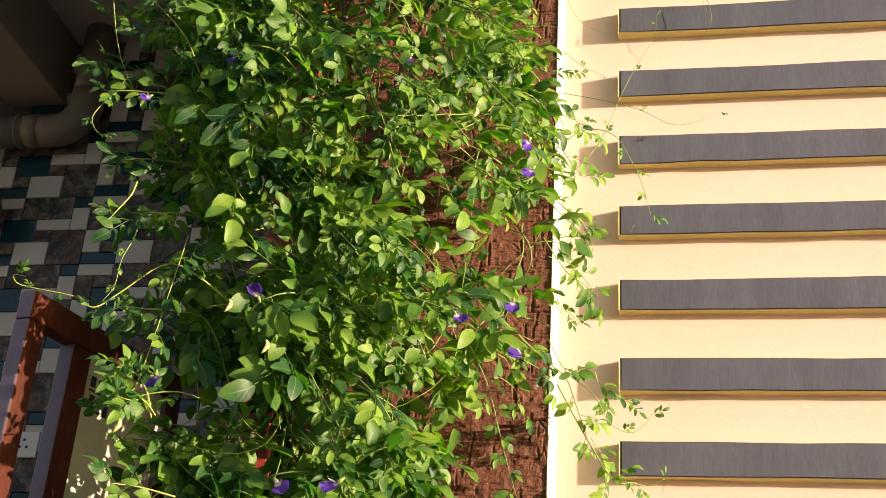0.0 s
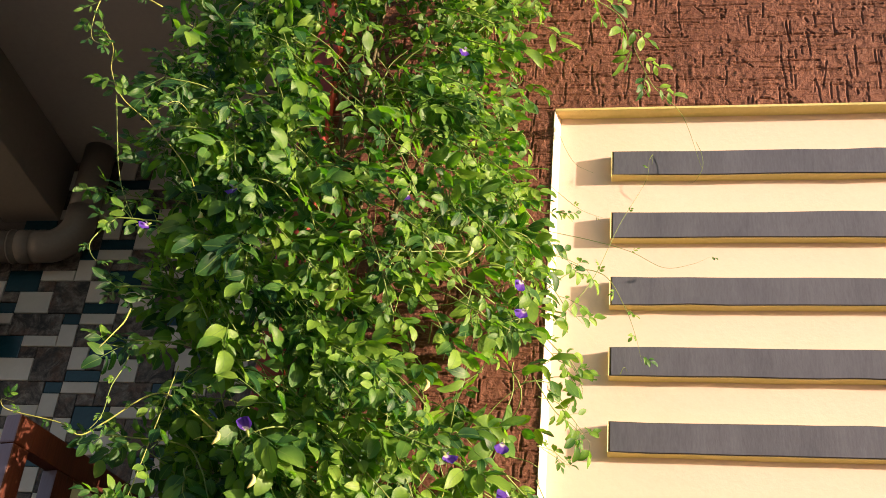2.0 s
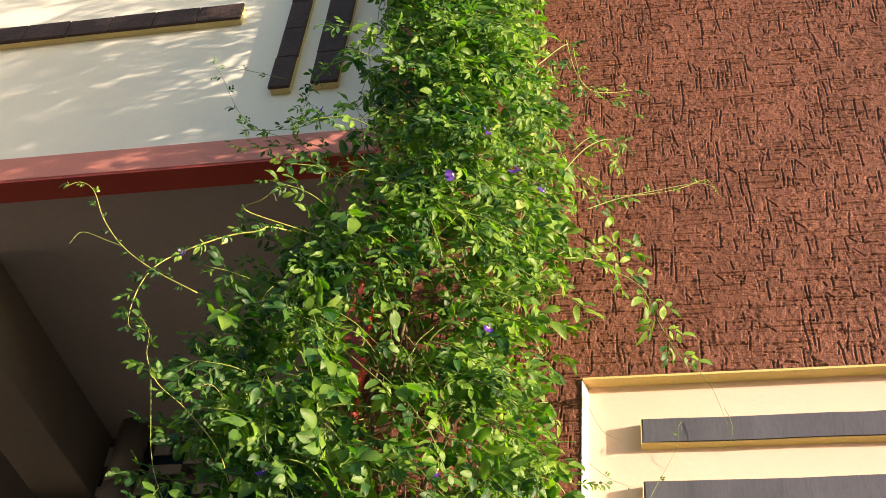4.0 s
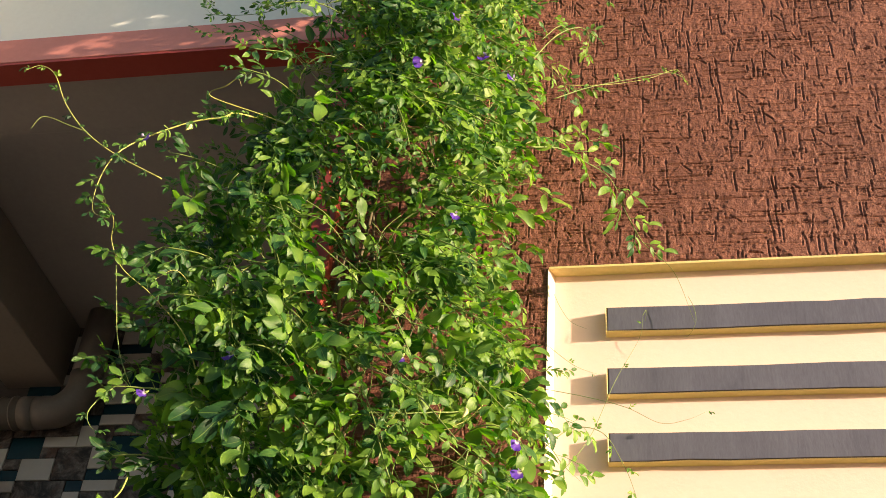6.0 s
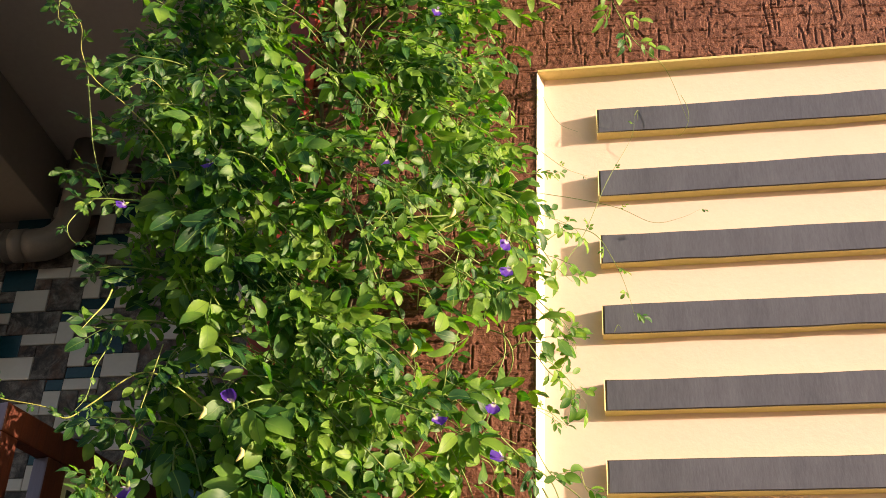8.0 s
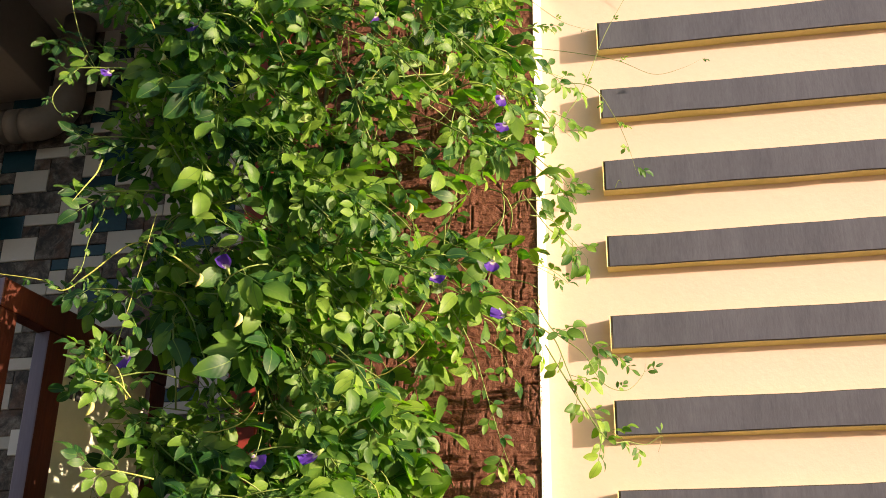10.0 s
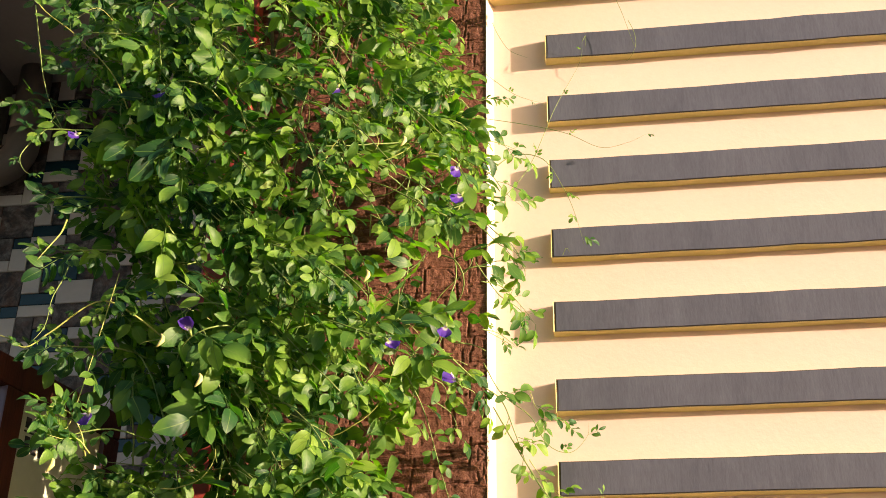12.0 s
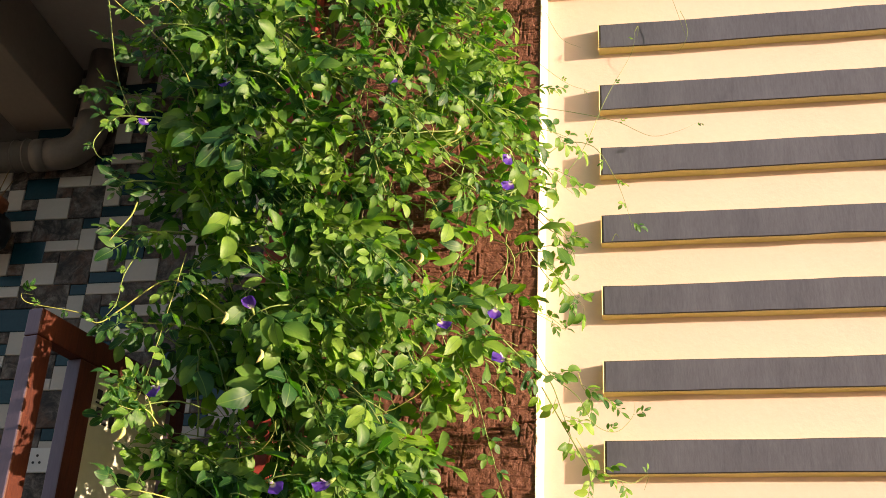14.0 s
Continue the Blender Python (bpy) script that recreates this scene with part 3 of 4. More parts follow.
def wall_pot():
    x, y, z = -2.115, 1.175, 3.165
    thing = tagged(empty("hanging_pot", (x, y, z)), "dark round pot holding a terracotta pot of dry twigs", "plant pot")
    v, f = lathe([(0.0, 0.0), (0.045, 0.0), (0.075, 0.03), (0.085, 0.075), (0.075, 0.115), (0.066, 0.118), (0.062, 0.105), (0.0, 0.10)])
    raw("bowl", v, f, POT_DARK, thing, True)
    v, f = lathe([(0.0, 0.10), (0.035, 0.10), (0.048, 0.165), (0.055, 0.166), (0.055, 0.185), (0.047, 0.185), (0.043, 0.16), (0.0, 0.155)])
    raw("inner_pot", v, f, TERRACOTTA, thing, True)
    v, f = lathe([(0.0, 0.0), (0.008, 0.0), (0.008, 0.004), (0.0, 0.005)], 12)
    knob = raw("stud", v, f, SOIL_WHITE, thing, True)
    knob.matrix_basis = pose(0.03, -0.079, 0.075, 90, 0, 20)
    rng = random.Random(4)
    bits = []
    for _ in range(12):
        a, s = rng.uniform(0, 6.3), rng.uniform(0.02, 0.07)
        top = Vector((math.cos(a) * s, math.sin(a) * s, rng.uniform(0.22, 0.30)))
        bits.append(tube(smooth_line([(rng.uniform(-0.02, 0.02), rng.uniform(-0.02, 0.02), 0.155), top * 0.6 + Vector((0, 0, 0.06)), top], 3), 0.0018, 4))
    v, f = joined(bits)
    raw("twigs", v, f, DRY, thing)
    v, f = tube([(0, 0.07, 0.10), (0, BACK - y, 0.13)], 0.006, 8)
    raw("bracket", v, f, POT_DARK, thing)


# ---- the climbing plant ----
# outline of the mass: height and x
LEFT = ((0.0, -0.52), (1.2, -0.70), (1.91, -0.73), (2.07, -0.71), (2.20, -0.70), (2.34, -0.73), (2.49, -0.74), (2.62, -0.76), (2.79, -0.78), (2.94, -0.80), (3.08, -0.79), (3.17, -0.74), (3.28, -0.69), (3.38, -0.63), (3.55, -0.63), (3.73, -0.63), (4.0, -0.62), (4.5, -0.60))
RIGHT = ((0.0, -0.42), (1.2, -0.34), (1.95, -0.31), (2.10, -0.28), (2.18, -0.20), (2.26, -0.16), (2.34, -0.13), (2.55, -0.13), (2.74, -0.16), (2.84, -0.18), (2.98, -0.20), (3.11, -0.17), (3.27, -0.18), (3.44, -0.15), (3.62, -0.17), (3.82, -0.22), (4.0, -0.24), (4.5, -0.28))
# openings in the mass: x, height, half width, half height, growth left in front and behind
GAPS = (
    (-0.37, 2.64, 0.049, 0.142, 0.15, 0.95),
    (-0.26, 2.40, 0.038, 0.137, 0.12, 0.15),
    (-0.15, 2.30, 0.052, 0.047, 0.3, 0.3),
    (-0.15, 2.15, 0.050, 0.032, 0.3, 0.3),
    (-0.56, 2.30, 0.056, 0.043, 0.15, 0.9),
    (-0.64, 2.11, 0.056, 0.046, 0.12, 0.2),
    (-0.55, 2.04, 0.070, 0.054, 0.35, 0.9),
    (-0.40, 2.11, 0.052, 0.037, 0.3, 0.9),
    (-0.46, 2.84, 0.059, 0.130, 0.15, 0.9),
    (-0.52, 3.01, 0.047, 0.090, 0.25, 0.7),
    (-0.63, 3.40, 0.057, 0.109, 0.6, 0.9),
    (-0.22, 2.95, 0.040, 0.130, 0.75, 0.5),
    (-0.38, 3.14, 0.060, 0.065, 0.35, 0.9),
    (-0.55, 3.40, 0.063, 0.112, 0.45, 0.9),
    (-0.31, 2.54, 0.042, 0.157, 1.0, 0.08),
    (-0.18, 2.41, 0.059, 0.067, 1.0, 0.08),
    (-0.19, 2.25, 0.067, 0.042, 1.0, 0.08),
    (-0.21, 2.08, 0.101, 0.117, 1.0, 0.08),
    (-0.26, 3.12, 0.040, 0.130, 1.0, 0.5),
)
# large single leaves on the face of the mass: x and height
LARGE = ((-0.555, 2.426), (-0.483, 2.398), (-0.466, 2.295), (-0.433, 2.160), (-0.436, 2.342), (-0.280, 2.300), (-0.246, 2.361), (-0.491, 2.147), (-0.334, 2.177), (-0.385, 2.107), (-0.504, 2.733), (-0.483, 2.763), (-0.553, 2.817), (-0.392, 2.758), (-0.550, 3.170), (-0.399, 2.734))


def along(table, z):
    return float(np.interp(z, [t[0] for t in table], [t[1] for t in table]))


def thinned(x, z, deep):
    """How much growth the openings leave at a place."""
    k = 1.0
    for gx, gz, rx, rz, near, far in GAPS:
        d = math.hypot((x - gx) / rx, (z - gz) / rz) / 1.25
        if d < 1.15:
            k = min(k, (far if deep else near) if d < 0.85 else 0.55)
    return k


def leaflet(length, width, fold, curl, twist=0.0, ripple=0.0):
    """Verts, faces and uv of one oval leaflet, stem at the origin, along +y, facing +z."""
    rows = ((0.0, 0.10), (0.10, 0.50), (0.29, 0.90), (0.52, 1.0), (0.75, 0.82), (0.92, 0.44), (1.0, 0.10))
    v, uv, f = [], [], []
    for t, w in rows:
        z = -curl * length * t * t
        a = twist * t
        sway = length * 0.05 * math.sin(t * 3.0 + ripple)
        for s in (-1, 0, 1):
            hw = s * w * width / 2
            lift = abs(s) * 0.05 * length * math.sin(t * 6.5 + s * 1.3 + ripple)
            v.append((hw * math.cos(a) + sway, t * length, z + abs(hw) * fold + hw * math.sin(a) + lift))
            uv.append((s * w, t))
    for i in range(len(rows) - 1):
        for k in (0, 1):
            a = i * 3 + k
            f.append((a, a + 1, a + 4, a + 3))
    return np.array(v), uv, f


def compound_leaf(rng, pairs=2, size=1.0, slim=0.0):
    """A pinnate leaf: a thin stalk with pairs of leaflets and one at its tip."""
    V, UV, F = [], [], []

    def put(v, uv, f, m):
        k = len(V)
        for p in v:
            V.append(tuple(m @ Vector(p)))
        UV.extend(uv)
        F.extend(tuple(i + k for i in q) for q in f)

    def blade(ln):
        return leaflet(ln, ln * (rng.uniform(0.52, 0.68) - slim), rng.uniform(0.05, 0.55), rng.uniform(-0.05, 0.45), rng.uniform(-0.45, 0.45), rng.uniform(0, 6))
    gap = 0.025 * size
    base = 0.022 * size
    tip = base + gap * (pairs - 0.35)
    sag = rng.uniform(0.0, 0.25)
    sv, sf = tube([(0, 0, 0), (0, tip * 0.5, 0.002), (0, tip, -sag * tip * 0.4)], 0.0009, 3)
    put(sv, [(0, 0.5)] * len(sv), sf[:-2], Matrix())
    for k in range(pairs):
        for side in (-1, 1):
            if rng.random() < 0.06:
                continue
            at = base + gap * k + rng.uniform(-0.003, 0.003)
            put(*blade(rng.uniform(0.033, 0.045) * size), pose(side * 0.003, at, -sag * at * at / tip * 0.4, rng.uniform(-30, 14), side * rng.uniform(-18, 34), -side * rng.uniform(34, 68)))
    put(*blade(rng.uniform(0.038, 0.050) * size), pose(0, tip, -sag * tip * 0.4, rng.uniform(-35, 12), rng.uniform(-18, 18), rng.uniform(-14, 14)))
    return np.array(V), UV, F


def leaf_pose(at, way, normal):
    y = way.normalized()
    z = (normal - y * normal.dot(y)).normalized()
    x = y.cross(z)
    m = Matrix((x, y, z)).transposed().to_4x4()
    m.translation = at
    return m


def flower(parent, at, face, size, rng):
    """A pea flower: one broad ruffled petal, a small keel and a green cup."""
    thing = empty("flower")
    thing.parent = parent
    thing.matrix_basis = leaf_pose(Vector(at), Vector((rng.gauss(0, 0.7), -0.2, rng.gauss(-0.6, 0.5))), Vector(face))
    V, UV, F = [], [], []
    na, nr = 14, 5
    for i in range(nr + 1):
        t = i / nr
        for k in range(na + 1):
            a = -1.0 + 2.0 * k / na
            w = 0.62 * math.sin(min(1.0, t * 1.1 + 0.08) * math.pi * 0.62)
            ruff = 0.05 * t * t * math.sin(a * 9 + at[0] * 40)
            V.append((a * w * size * (1 - 0.15 * a * a), t * size * (1.0 - 0.16 * a * a), (0.30 * abs(a) ** 1.6 * t + 0.25 * t * t - 0.1 * t + ruff) * size))
            UV.append((a * t, math.hypot(a * w * 1.2, t * 0.9)))
    for i in range(nr):
        for k in range(na):
            a = i * (na + 1) + k
            F.append((a, a + 1, a + na + 2, a + na + 1))
    raw("petal", V, F, PETAL, thing, True, UV)
    v, _, f = leaflet(size * 0.42, size * 0.26, 0.8, -0.6)
    keel = raw("keel", v, f, PETAL, thing, True, [(0, 0.22)] * len(v))
    keel.matrix_basis = pose(0, 0.004, 0.004, 35, 0, 0)
    v, f = tube([(0, -0.42 * size, -0.05 * size), (0, -0.2 * size, -0.02 * size), (0, 0.06 * size, 0)], [0.05 * size, 0.11 * size, 0.15 * size], 8)
    raw("calyx", v, f, STEM, thing, True)
    return thing


def climbing_plant():
    rng = random.Random(21)
    plant = tagged(empty("flowering_vine", (0, 0, 0)), "dense green climbing vine with violet flowers against the wall", "vine")
    # broad leaves first, slim ones after them
    kinds = [compound_leaf(rng, rng.choice((1, 2, 2)), rng.uniform(0.95, 1.1)) for _ in range(16)]
    kinds += [compound_leaf(rng, rng.choice((2, 2, 3)), rng.uniform(0.95, 1.1), 0.18) for _ in range(16)]
    spots, shoots = [], []

    def front(x, z):
        l, r = along(LEFT, z), along(RIGHT, z)
        u = min(1.0, max(0.0, (x - l) / (r - l)))
        stops = (0, 0.2, 0.45, 0.75, 0.92, 1)
        low = float(np.interp(u, stops, (-0.27, -0.34, -0.38, -0.35, -0.24, -0.15)))
        high = float(np.interp(u, stops, (-0.31, -0.42, -0.43, -0.36, -0.25, -0.16)))
        k = min(1.0, max(0.0, (z - 2.25) / 0.3))
        return low + (high - low) * k + 0.03 * noise.noise(Vector((x * 6, 7.0, z * 8))), u

    def leaf_at(p, d, size=1.0, spread=0.36, lit=0.75, slim=None):
        d = d.normalized()
        d = d - SUN * (d.dot(SUN) * 0.12)
        nrm = SUN * lit + Vector((0.0, -0.58, max(-0.10, 0.36 - 0.40 * max(0.0, p.z - 2.2)))) + Vector((rng.gauss(0, spread), rng.gauss(0, spread * 0.7), rng.gauss(0, spread)))
        if slim is None:
            slim = rng.random() < min(0.85, max(0.12, 0.2 + (p.z - 2.35) * 0.7))
        spots.append((p.copy(), leaf_pose(p, d, nrm), size, rng.randrange(16) + (16 if slim else 0)))

    def shoot(p, v, length, step=0.016, gap=0.036, droop=0.05, size=1.0):
        pts, run, side = [p.copy()], 0.0, rng.choice((-1, 1))
        due = rng.uniform(0, gap)
        while run < length:
            v = (v + Vector((rng.gauss(0, 0.09), rng.gauss(0, 0.07), rng.gauss(0, 0.09) - droop))).normalized()
            p = p + v * step
            yf, _ = front(p.x, p.z)
            if p.y < yf - 0.02:
                v.y += 0.35
            if p.y > -0.06:
                v.y -= 0.4
            l, r = along(LEFT, p.z), along(RIGHT, p.z)
            if p.x < l + 0.02:
                v.x += 0.30
            if p.x > r - 0.02:
                v.x -= 0.30
            if p.x < l - 0.02 or p.x > r + 0.04:
                break
            pts.append(p.copy())
            run += step
            due -= step
            if due <= 0:
                due = gap * rng.uniform(0.75, 1.3)
                side = -side
                if rng.random() > thinned(p.x, p.z, p.y > -0.2) + 0.1:
                    continue
                across = v.cross(Vector((0, -1, 0.2))).normalized() * side
                d = across * 0.45 + v * 0.45 + Vector((0.42, -0.32, -0.38)) + Vector((rng.gauss(0, 0.28), rng.gauss(0, 0.2), rng.gauss(0, 0.28)))
                leaf_at(p, d, size * rng.choice((0.50, 0.62, 0.74, 0.86, 1.0)) * rng.uniform(0.92, 1.08) * (1.08 if p.z < 2.5 else 1.0 if p.z < 2.9 else max(0.78, 1.0 - 0.25 * (p.z - 2.9))))
        if len(pts) > 2:
            shoots.append(tube(pts, [0.0016 * (1 - 0.6 * i / len(pts)) for i in range(len(pts))], 4))

    # the face of the mass: clumps with hollows between them
    count = 0
    while count < 540:
        z = rng.uniform(1.75, 5.1)
        l, r = along(LEFT, z), along(RIGHT, z)
        x = rng.uniform(l + 0.02, r - 0.01)
        yf, u = front(x, z)
        keep = float(np.interp(u, (0, 0.2, 0.45, 0.66, 0.84, 1.0), (0.9, 1.0, 1.0, 0.8, 0.66, 0.75)))
        keep *= 0.06 + 0.94 * min(1.0, max(0.0, 0.55 + 2.4 * noise.noise(Vector((x * 7 + z * 3, 0, z * 9)) + Vector((-24.0, -2.2, 21.7)))))
        keep *= thinned(x, z, False)
        if rng.random() > keep:
            continue
        y = -0.10 + (yf + 0.10) * rng.random() ** 0.35
        v = Vector((rng.gauss(0.30, 0.45), -0.45, rng.gauss(-0.05, 0.45))).normalized()
        shoot(Vector((x, y, z)), v, rng.uniform(0.12, 0.30))
        count += 1
    # the depth of the mass
    for _ in range(380):
        z = rng.uniform(1.75, 4.6)
        l, r = along(LEFT, z), along(RIGHT, z)
        x = l + (r - l) * rng.uniform(0.12, 0.92)
        if rng.random() > thinned(x, z, True):
            continue
        shoot(Vector((x, rng.uniform(-0.22, -0.07), z)), Vector((rng.gauss(0, 0.6), rng.gauss(-0.1, 0.3), rng.gauss(0, 0.6))).normalized(), rng.uniform(0.14, 0.34), gap=0.034)
    # shoots close to the wall, added to shade it behind the mass
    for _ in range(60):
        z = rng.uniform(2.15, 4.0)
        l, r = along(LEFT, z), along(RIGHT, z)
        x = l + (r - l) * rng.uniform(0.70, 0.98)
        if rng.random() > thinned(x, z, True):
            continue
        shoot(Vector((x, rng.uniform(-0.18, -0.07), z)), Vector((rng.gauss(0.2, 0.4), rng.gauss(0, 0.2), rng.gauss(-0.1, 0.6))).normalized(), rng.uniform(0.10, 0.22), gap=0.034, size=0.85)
    # arching shoots that run down over the face towards the sun
    for _ in range(150):
        z = rng.uniform(1.95, 4.15)
        l, r = along(LEFT, z), along(RIGHT, z)
        x = l + (r - l) * rng.uniform(0.0, 0.9)
        if rng.random() > thinned(x, z, False):
            continue
        p = Vector((x, front(x, z)[0] - 0.015, z))
        v = Vector((rng.uniform(0.4, 0.95), -0.12, rng.uniform(-0.8, -0.1))).normalized()
        line, side, n = [p.copy()], 1, rng.randint(7, 15)
        for i in range(n):
            v = (v + Vector((rng.gauss(0, 0.06), rng.gauss(0, 0.05), rng.gauss(-0.04, 0.06)))).normalized()
            p = p + v * 0.024
            if p.x > along(RIGHT, p.z) + 0.01 or p.y > -0.05:
                break
            p.y = min(p.y, front(p.x, p.z)[0] - 0.01)
            line.append(p.copy())
            side = -side
            if rng.random() > thinned(p.x, p.z, False) + 0.2:
                continue
            across = v.cross(Vector((0, -1, 0.2))).normalized() * side
            leaf_at(p, across * 0.7 + v * 0.9 + Vector((0.05, -0.15, rng.gauss(-0.15, 0.2))), rng.uniform(0.52, 0.80) * (1.12 - 0.5 * i / n), 0.30, 1.1)
        if len(line) > 2:
            shoots.append(tube(line, 0.0013, 4))
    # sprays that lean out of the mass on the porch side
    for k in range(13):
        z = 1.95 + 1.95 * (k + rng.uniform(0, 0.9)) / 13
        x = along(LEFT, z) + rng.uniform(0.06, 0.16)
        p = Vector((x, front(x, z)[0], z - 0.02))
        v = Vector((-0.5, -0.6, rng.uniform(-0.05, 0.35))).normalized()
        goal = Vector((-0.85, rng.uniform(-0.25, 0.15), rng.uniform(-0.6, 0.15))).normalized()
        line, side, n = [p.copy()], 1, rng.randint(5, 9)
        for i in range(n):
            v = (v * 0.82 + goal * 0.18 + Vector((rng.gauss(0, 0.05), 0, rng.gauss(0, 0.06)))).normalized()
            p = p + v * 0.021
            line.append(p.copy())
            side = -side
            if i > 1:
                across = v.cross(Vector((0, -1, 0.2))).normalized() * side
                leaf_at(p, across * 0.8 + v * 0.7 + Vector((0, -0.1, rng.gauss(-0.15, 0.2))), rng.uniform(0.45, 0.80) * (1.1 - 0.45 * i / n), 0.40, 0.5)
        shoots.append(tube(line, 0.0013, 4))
    # large leaves on the face
    for x, z in LARGE:
        p = Vector((x, front(x, z)[0] - 0.05, z + 0.03))
        leaf_at(p, Vector((rng.uniform(0.1, 0.7), -0.2, rng.uniform(-0.8, -0.3))), rng.uniform(0.82, 1.0), 0.15, 0.8, False)
        shoots.append(tube([p, p + Vector((-0.03, 0.05, 0.04)), p + Vector((-0.05, 0.14, 0.05))], 0.0014, 4))
    # mostly unseen crown above the slab, added to shade the upper wall
    for _ in range(110):
        z = rng.uniform(4.3, 5.5)
        l, r = along(LEFT, z), along(RIGHT, z)
        shoot(Vector((rng.uniform(l, r), rng.uniform(-0.34, -0.06), z)), Vector((rng.gauss(0, 0.6), rng.gauss(-0.1, 0.3), rng.gauss(0, 0.5))).normalized(), rng.uniform(0.15, 0.32))
    # thin growth lower down, under the mass
    for _ in range(50):
        z = rng.uniform(0.9, 1.8)
        l, r = along(LEFT, z), along(RIGHT, z)
        shoot(Vector((rng.uniform(l, r), rng.uniform(-0.35, -0.08), z)), Vector((rng.gauss(0, 0.5), -0.4, rng.gauss(0, 0.5))).normalized(), rng.uniform(0.14, 0.3))

    # woody stems from the ground
    for k in range(7):
        x = -0.58 + 0.03 * k + rng.uniform(-0.02, 0.02)
        pts = [Vector((-0.48 + rng.uniform(-0.03, 0.03), -0.10 + rng.uniform(-0.02, 0.02), 0.0))]
        for z in np.linspace(0.5, rng.uniform(3.4, 4.3), 8):
            pts.append(Vector((x + rng.gauss(0, 0.03), -0.13 + rng.gauss(0, 0.03), float(z))))
        line = smooth_line(pts, 6)
        v, f = tube(line, [0.008 * (1 - 0.75 * i / len(line)) for i in range(len(line))], 7)
        raw("stem", v, f, BARK, plant, True)

    # curling tendrils over the face of the mass
    for _ in range(32):
        z = rng.uniform(1.85, 4.2)
        l, r = along(LEFT, z), along(RIGHT, z)
        x = rng.uniform(l + 0.03, r - 0.02)
        yf, _ = front(x, z)
        p, a, k = Vector((x, yf - 0.01, z)), rng.uniform(0, 6.3), rng.uniform(-0.12, 0.12)
        line, bend = [p.copy()], 0.0
        for i in range(rng.randint(14, 26)):
            bend += k * (0.4 + i * 0.11)
            p = p + Vector((math.cos(a + bend), rng.gauss(-0.12, 0.15), math.sin(a + bend))) * 0.008
            line.append(p.copy())
        v, f = tube(line, [0.0011 * (1 - 0.5 * i / len(line)) for i in range(len(line))], 5)
        raw("tendril", v, f, STEM_GOLD if rng.random() < 0.6 else STEM, plant, True)

    # long free shoots: points, thickness, leaf spacing (0: none), leaf size, colour
    for pts, thick, gap, size, golden in SPRIGS:
        line = smooth_line(pts, 7)
        v, f = tube(line, [thick * (1 - 0.85 * (i / len(line)) ** 1.5) for i in range(len(line))], 6)
        raw("tendril", v, f, STEM_GOLD if golden else STEM, plant, True)
        if not gap:
            continue
        run, side = 0.0, 1
        for a, b in zip(line, line[1:]):
            run += (b - a).length
            if run >= gap:
                run, side = 0.0, -side
                d = (b - a).normalized()
                across = d.cross(Vector((0, -1, 0.1))).normalized() * side
                leaf_at(b, across * 0.8 + d * 0.8 + Vector((0, -0.2, rng.gauss(-0.1, 0.2))), size * rng.uniform(0.55, 0.8), 0.30, 1.15)

    # the foremost leaves stand alone, the mass behind is one mesh
    spots.sort(key=lambda s: s[0].y - (0.5 if 1.9 < s[0].z < 3.9 else 0.0))
    meshes = []
    for V, UV, F in kinds:
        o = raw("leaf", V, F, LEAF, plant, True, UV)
        meshes.append(o.data)
        bpy.data.objects.remove(o)
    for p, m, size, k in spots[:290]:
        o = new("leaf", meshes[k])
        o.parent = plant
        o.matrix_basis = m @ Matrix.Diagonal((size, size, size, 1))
    V, UV, F, n = [], [], [], 0
    for p, m, size, k in spots[290:]:
        v, uv, f = kinds[k]
        a = np.array(m)
        V.append((v * size) @ a[:3, :3].T + a[:3, 3])
        UV += uv
        F += [tuple(i + n for i in q) for q in f]
        n += len(v)
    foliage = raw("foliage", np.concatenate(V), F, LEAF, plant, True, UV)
    tagged(foliage, kind="stuff")
    v, f = joined(shoots)
    tagged(raw("twining_growth", v, f, STEM, plant, True), kind="stuff")
    for at in DRIED:
        v, uv, f = leaflet(rng.uniform(0.012, 0.018), rng.uniform(0.008, 0.011), 0.9, 0.8, rng.uniform(-1, 1), rng.uniform(0, 6))
        o = raw("dried_leaf", v, f, RUST, plant, True, uv)
        o["label"] = "curled orange-brown dried leaf"
        o.matrix_basis = leaf_pose(Vector(at), Vector((rng.gauss(0, 0.5), -0.2, -0.8)), Vector((0.5, -0.8, 0.3)))
    for at in BUDS:
        v, f = tube([Vector(at) + Vector((0.004 * math.sin(i), -0.001 * i, -0.0055 * i)) for i in range(5)], [0.0012, 0.0028, 0.0036, 0.0026, 0.0008], 8)
        raw("bud", v, f, BUD, plant, True)
    for at in FLOWERS:
        flower(plant, at, (rng.gauss(0.1, 0.6), -1.0, rng.gauss(0.15, 0.4)), rng.uniform(0.018, 0.024), rng)


# long free shoots: points, thickness, leaf spacing, leaf size, golden or green
SPRIGS = []
SPRIGS.append(([(-0.101, -0.06, 3.0), (-0.088, -0.05, 2.971), (-0.068, -0.03, 2.949), (-0.033, -0.02, 2.935)], 0.0006, 0, 0, 0))
SPRIGS.append(([(-0.111, -0.1, 2.847), (-0.064, -0.07, 2.82), (-0.034, -0.05, 2.815), (0.003, -0.02, 2.821)], 0.0006, 0.05, 0.2, 0))
SPRIGS.append(([(0.17, -0.03, 3.002), (0.18, -0.03, 2.972), (0.181, -0.03, 2.937), (0.166, -0.02, 2.913), (0.152, -0.02, 2.91)], 0.0006, 0, 0, 0))
SPRIGS.append(([(0.077, -0.03, 2.959), (0.084, -0.03, 2.971), (0.082, -0.02, 2.953)], 0.0008, 0, 0, 0))
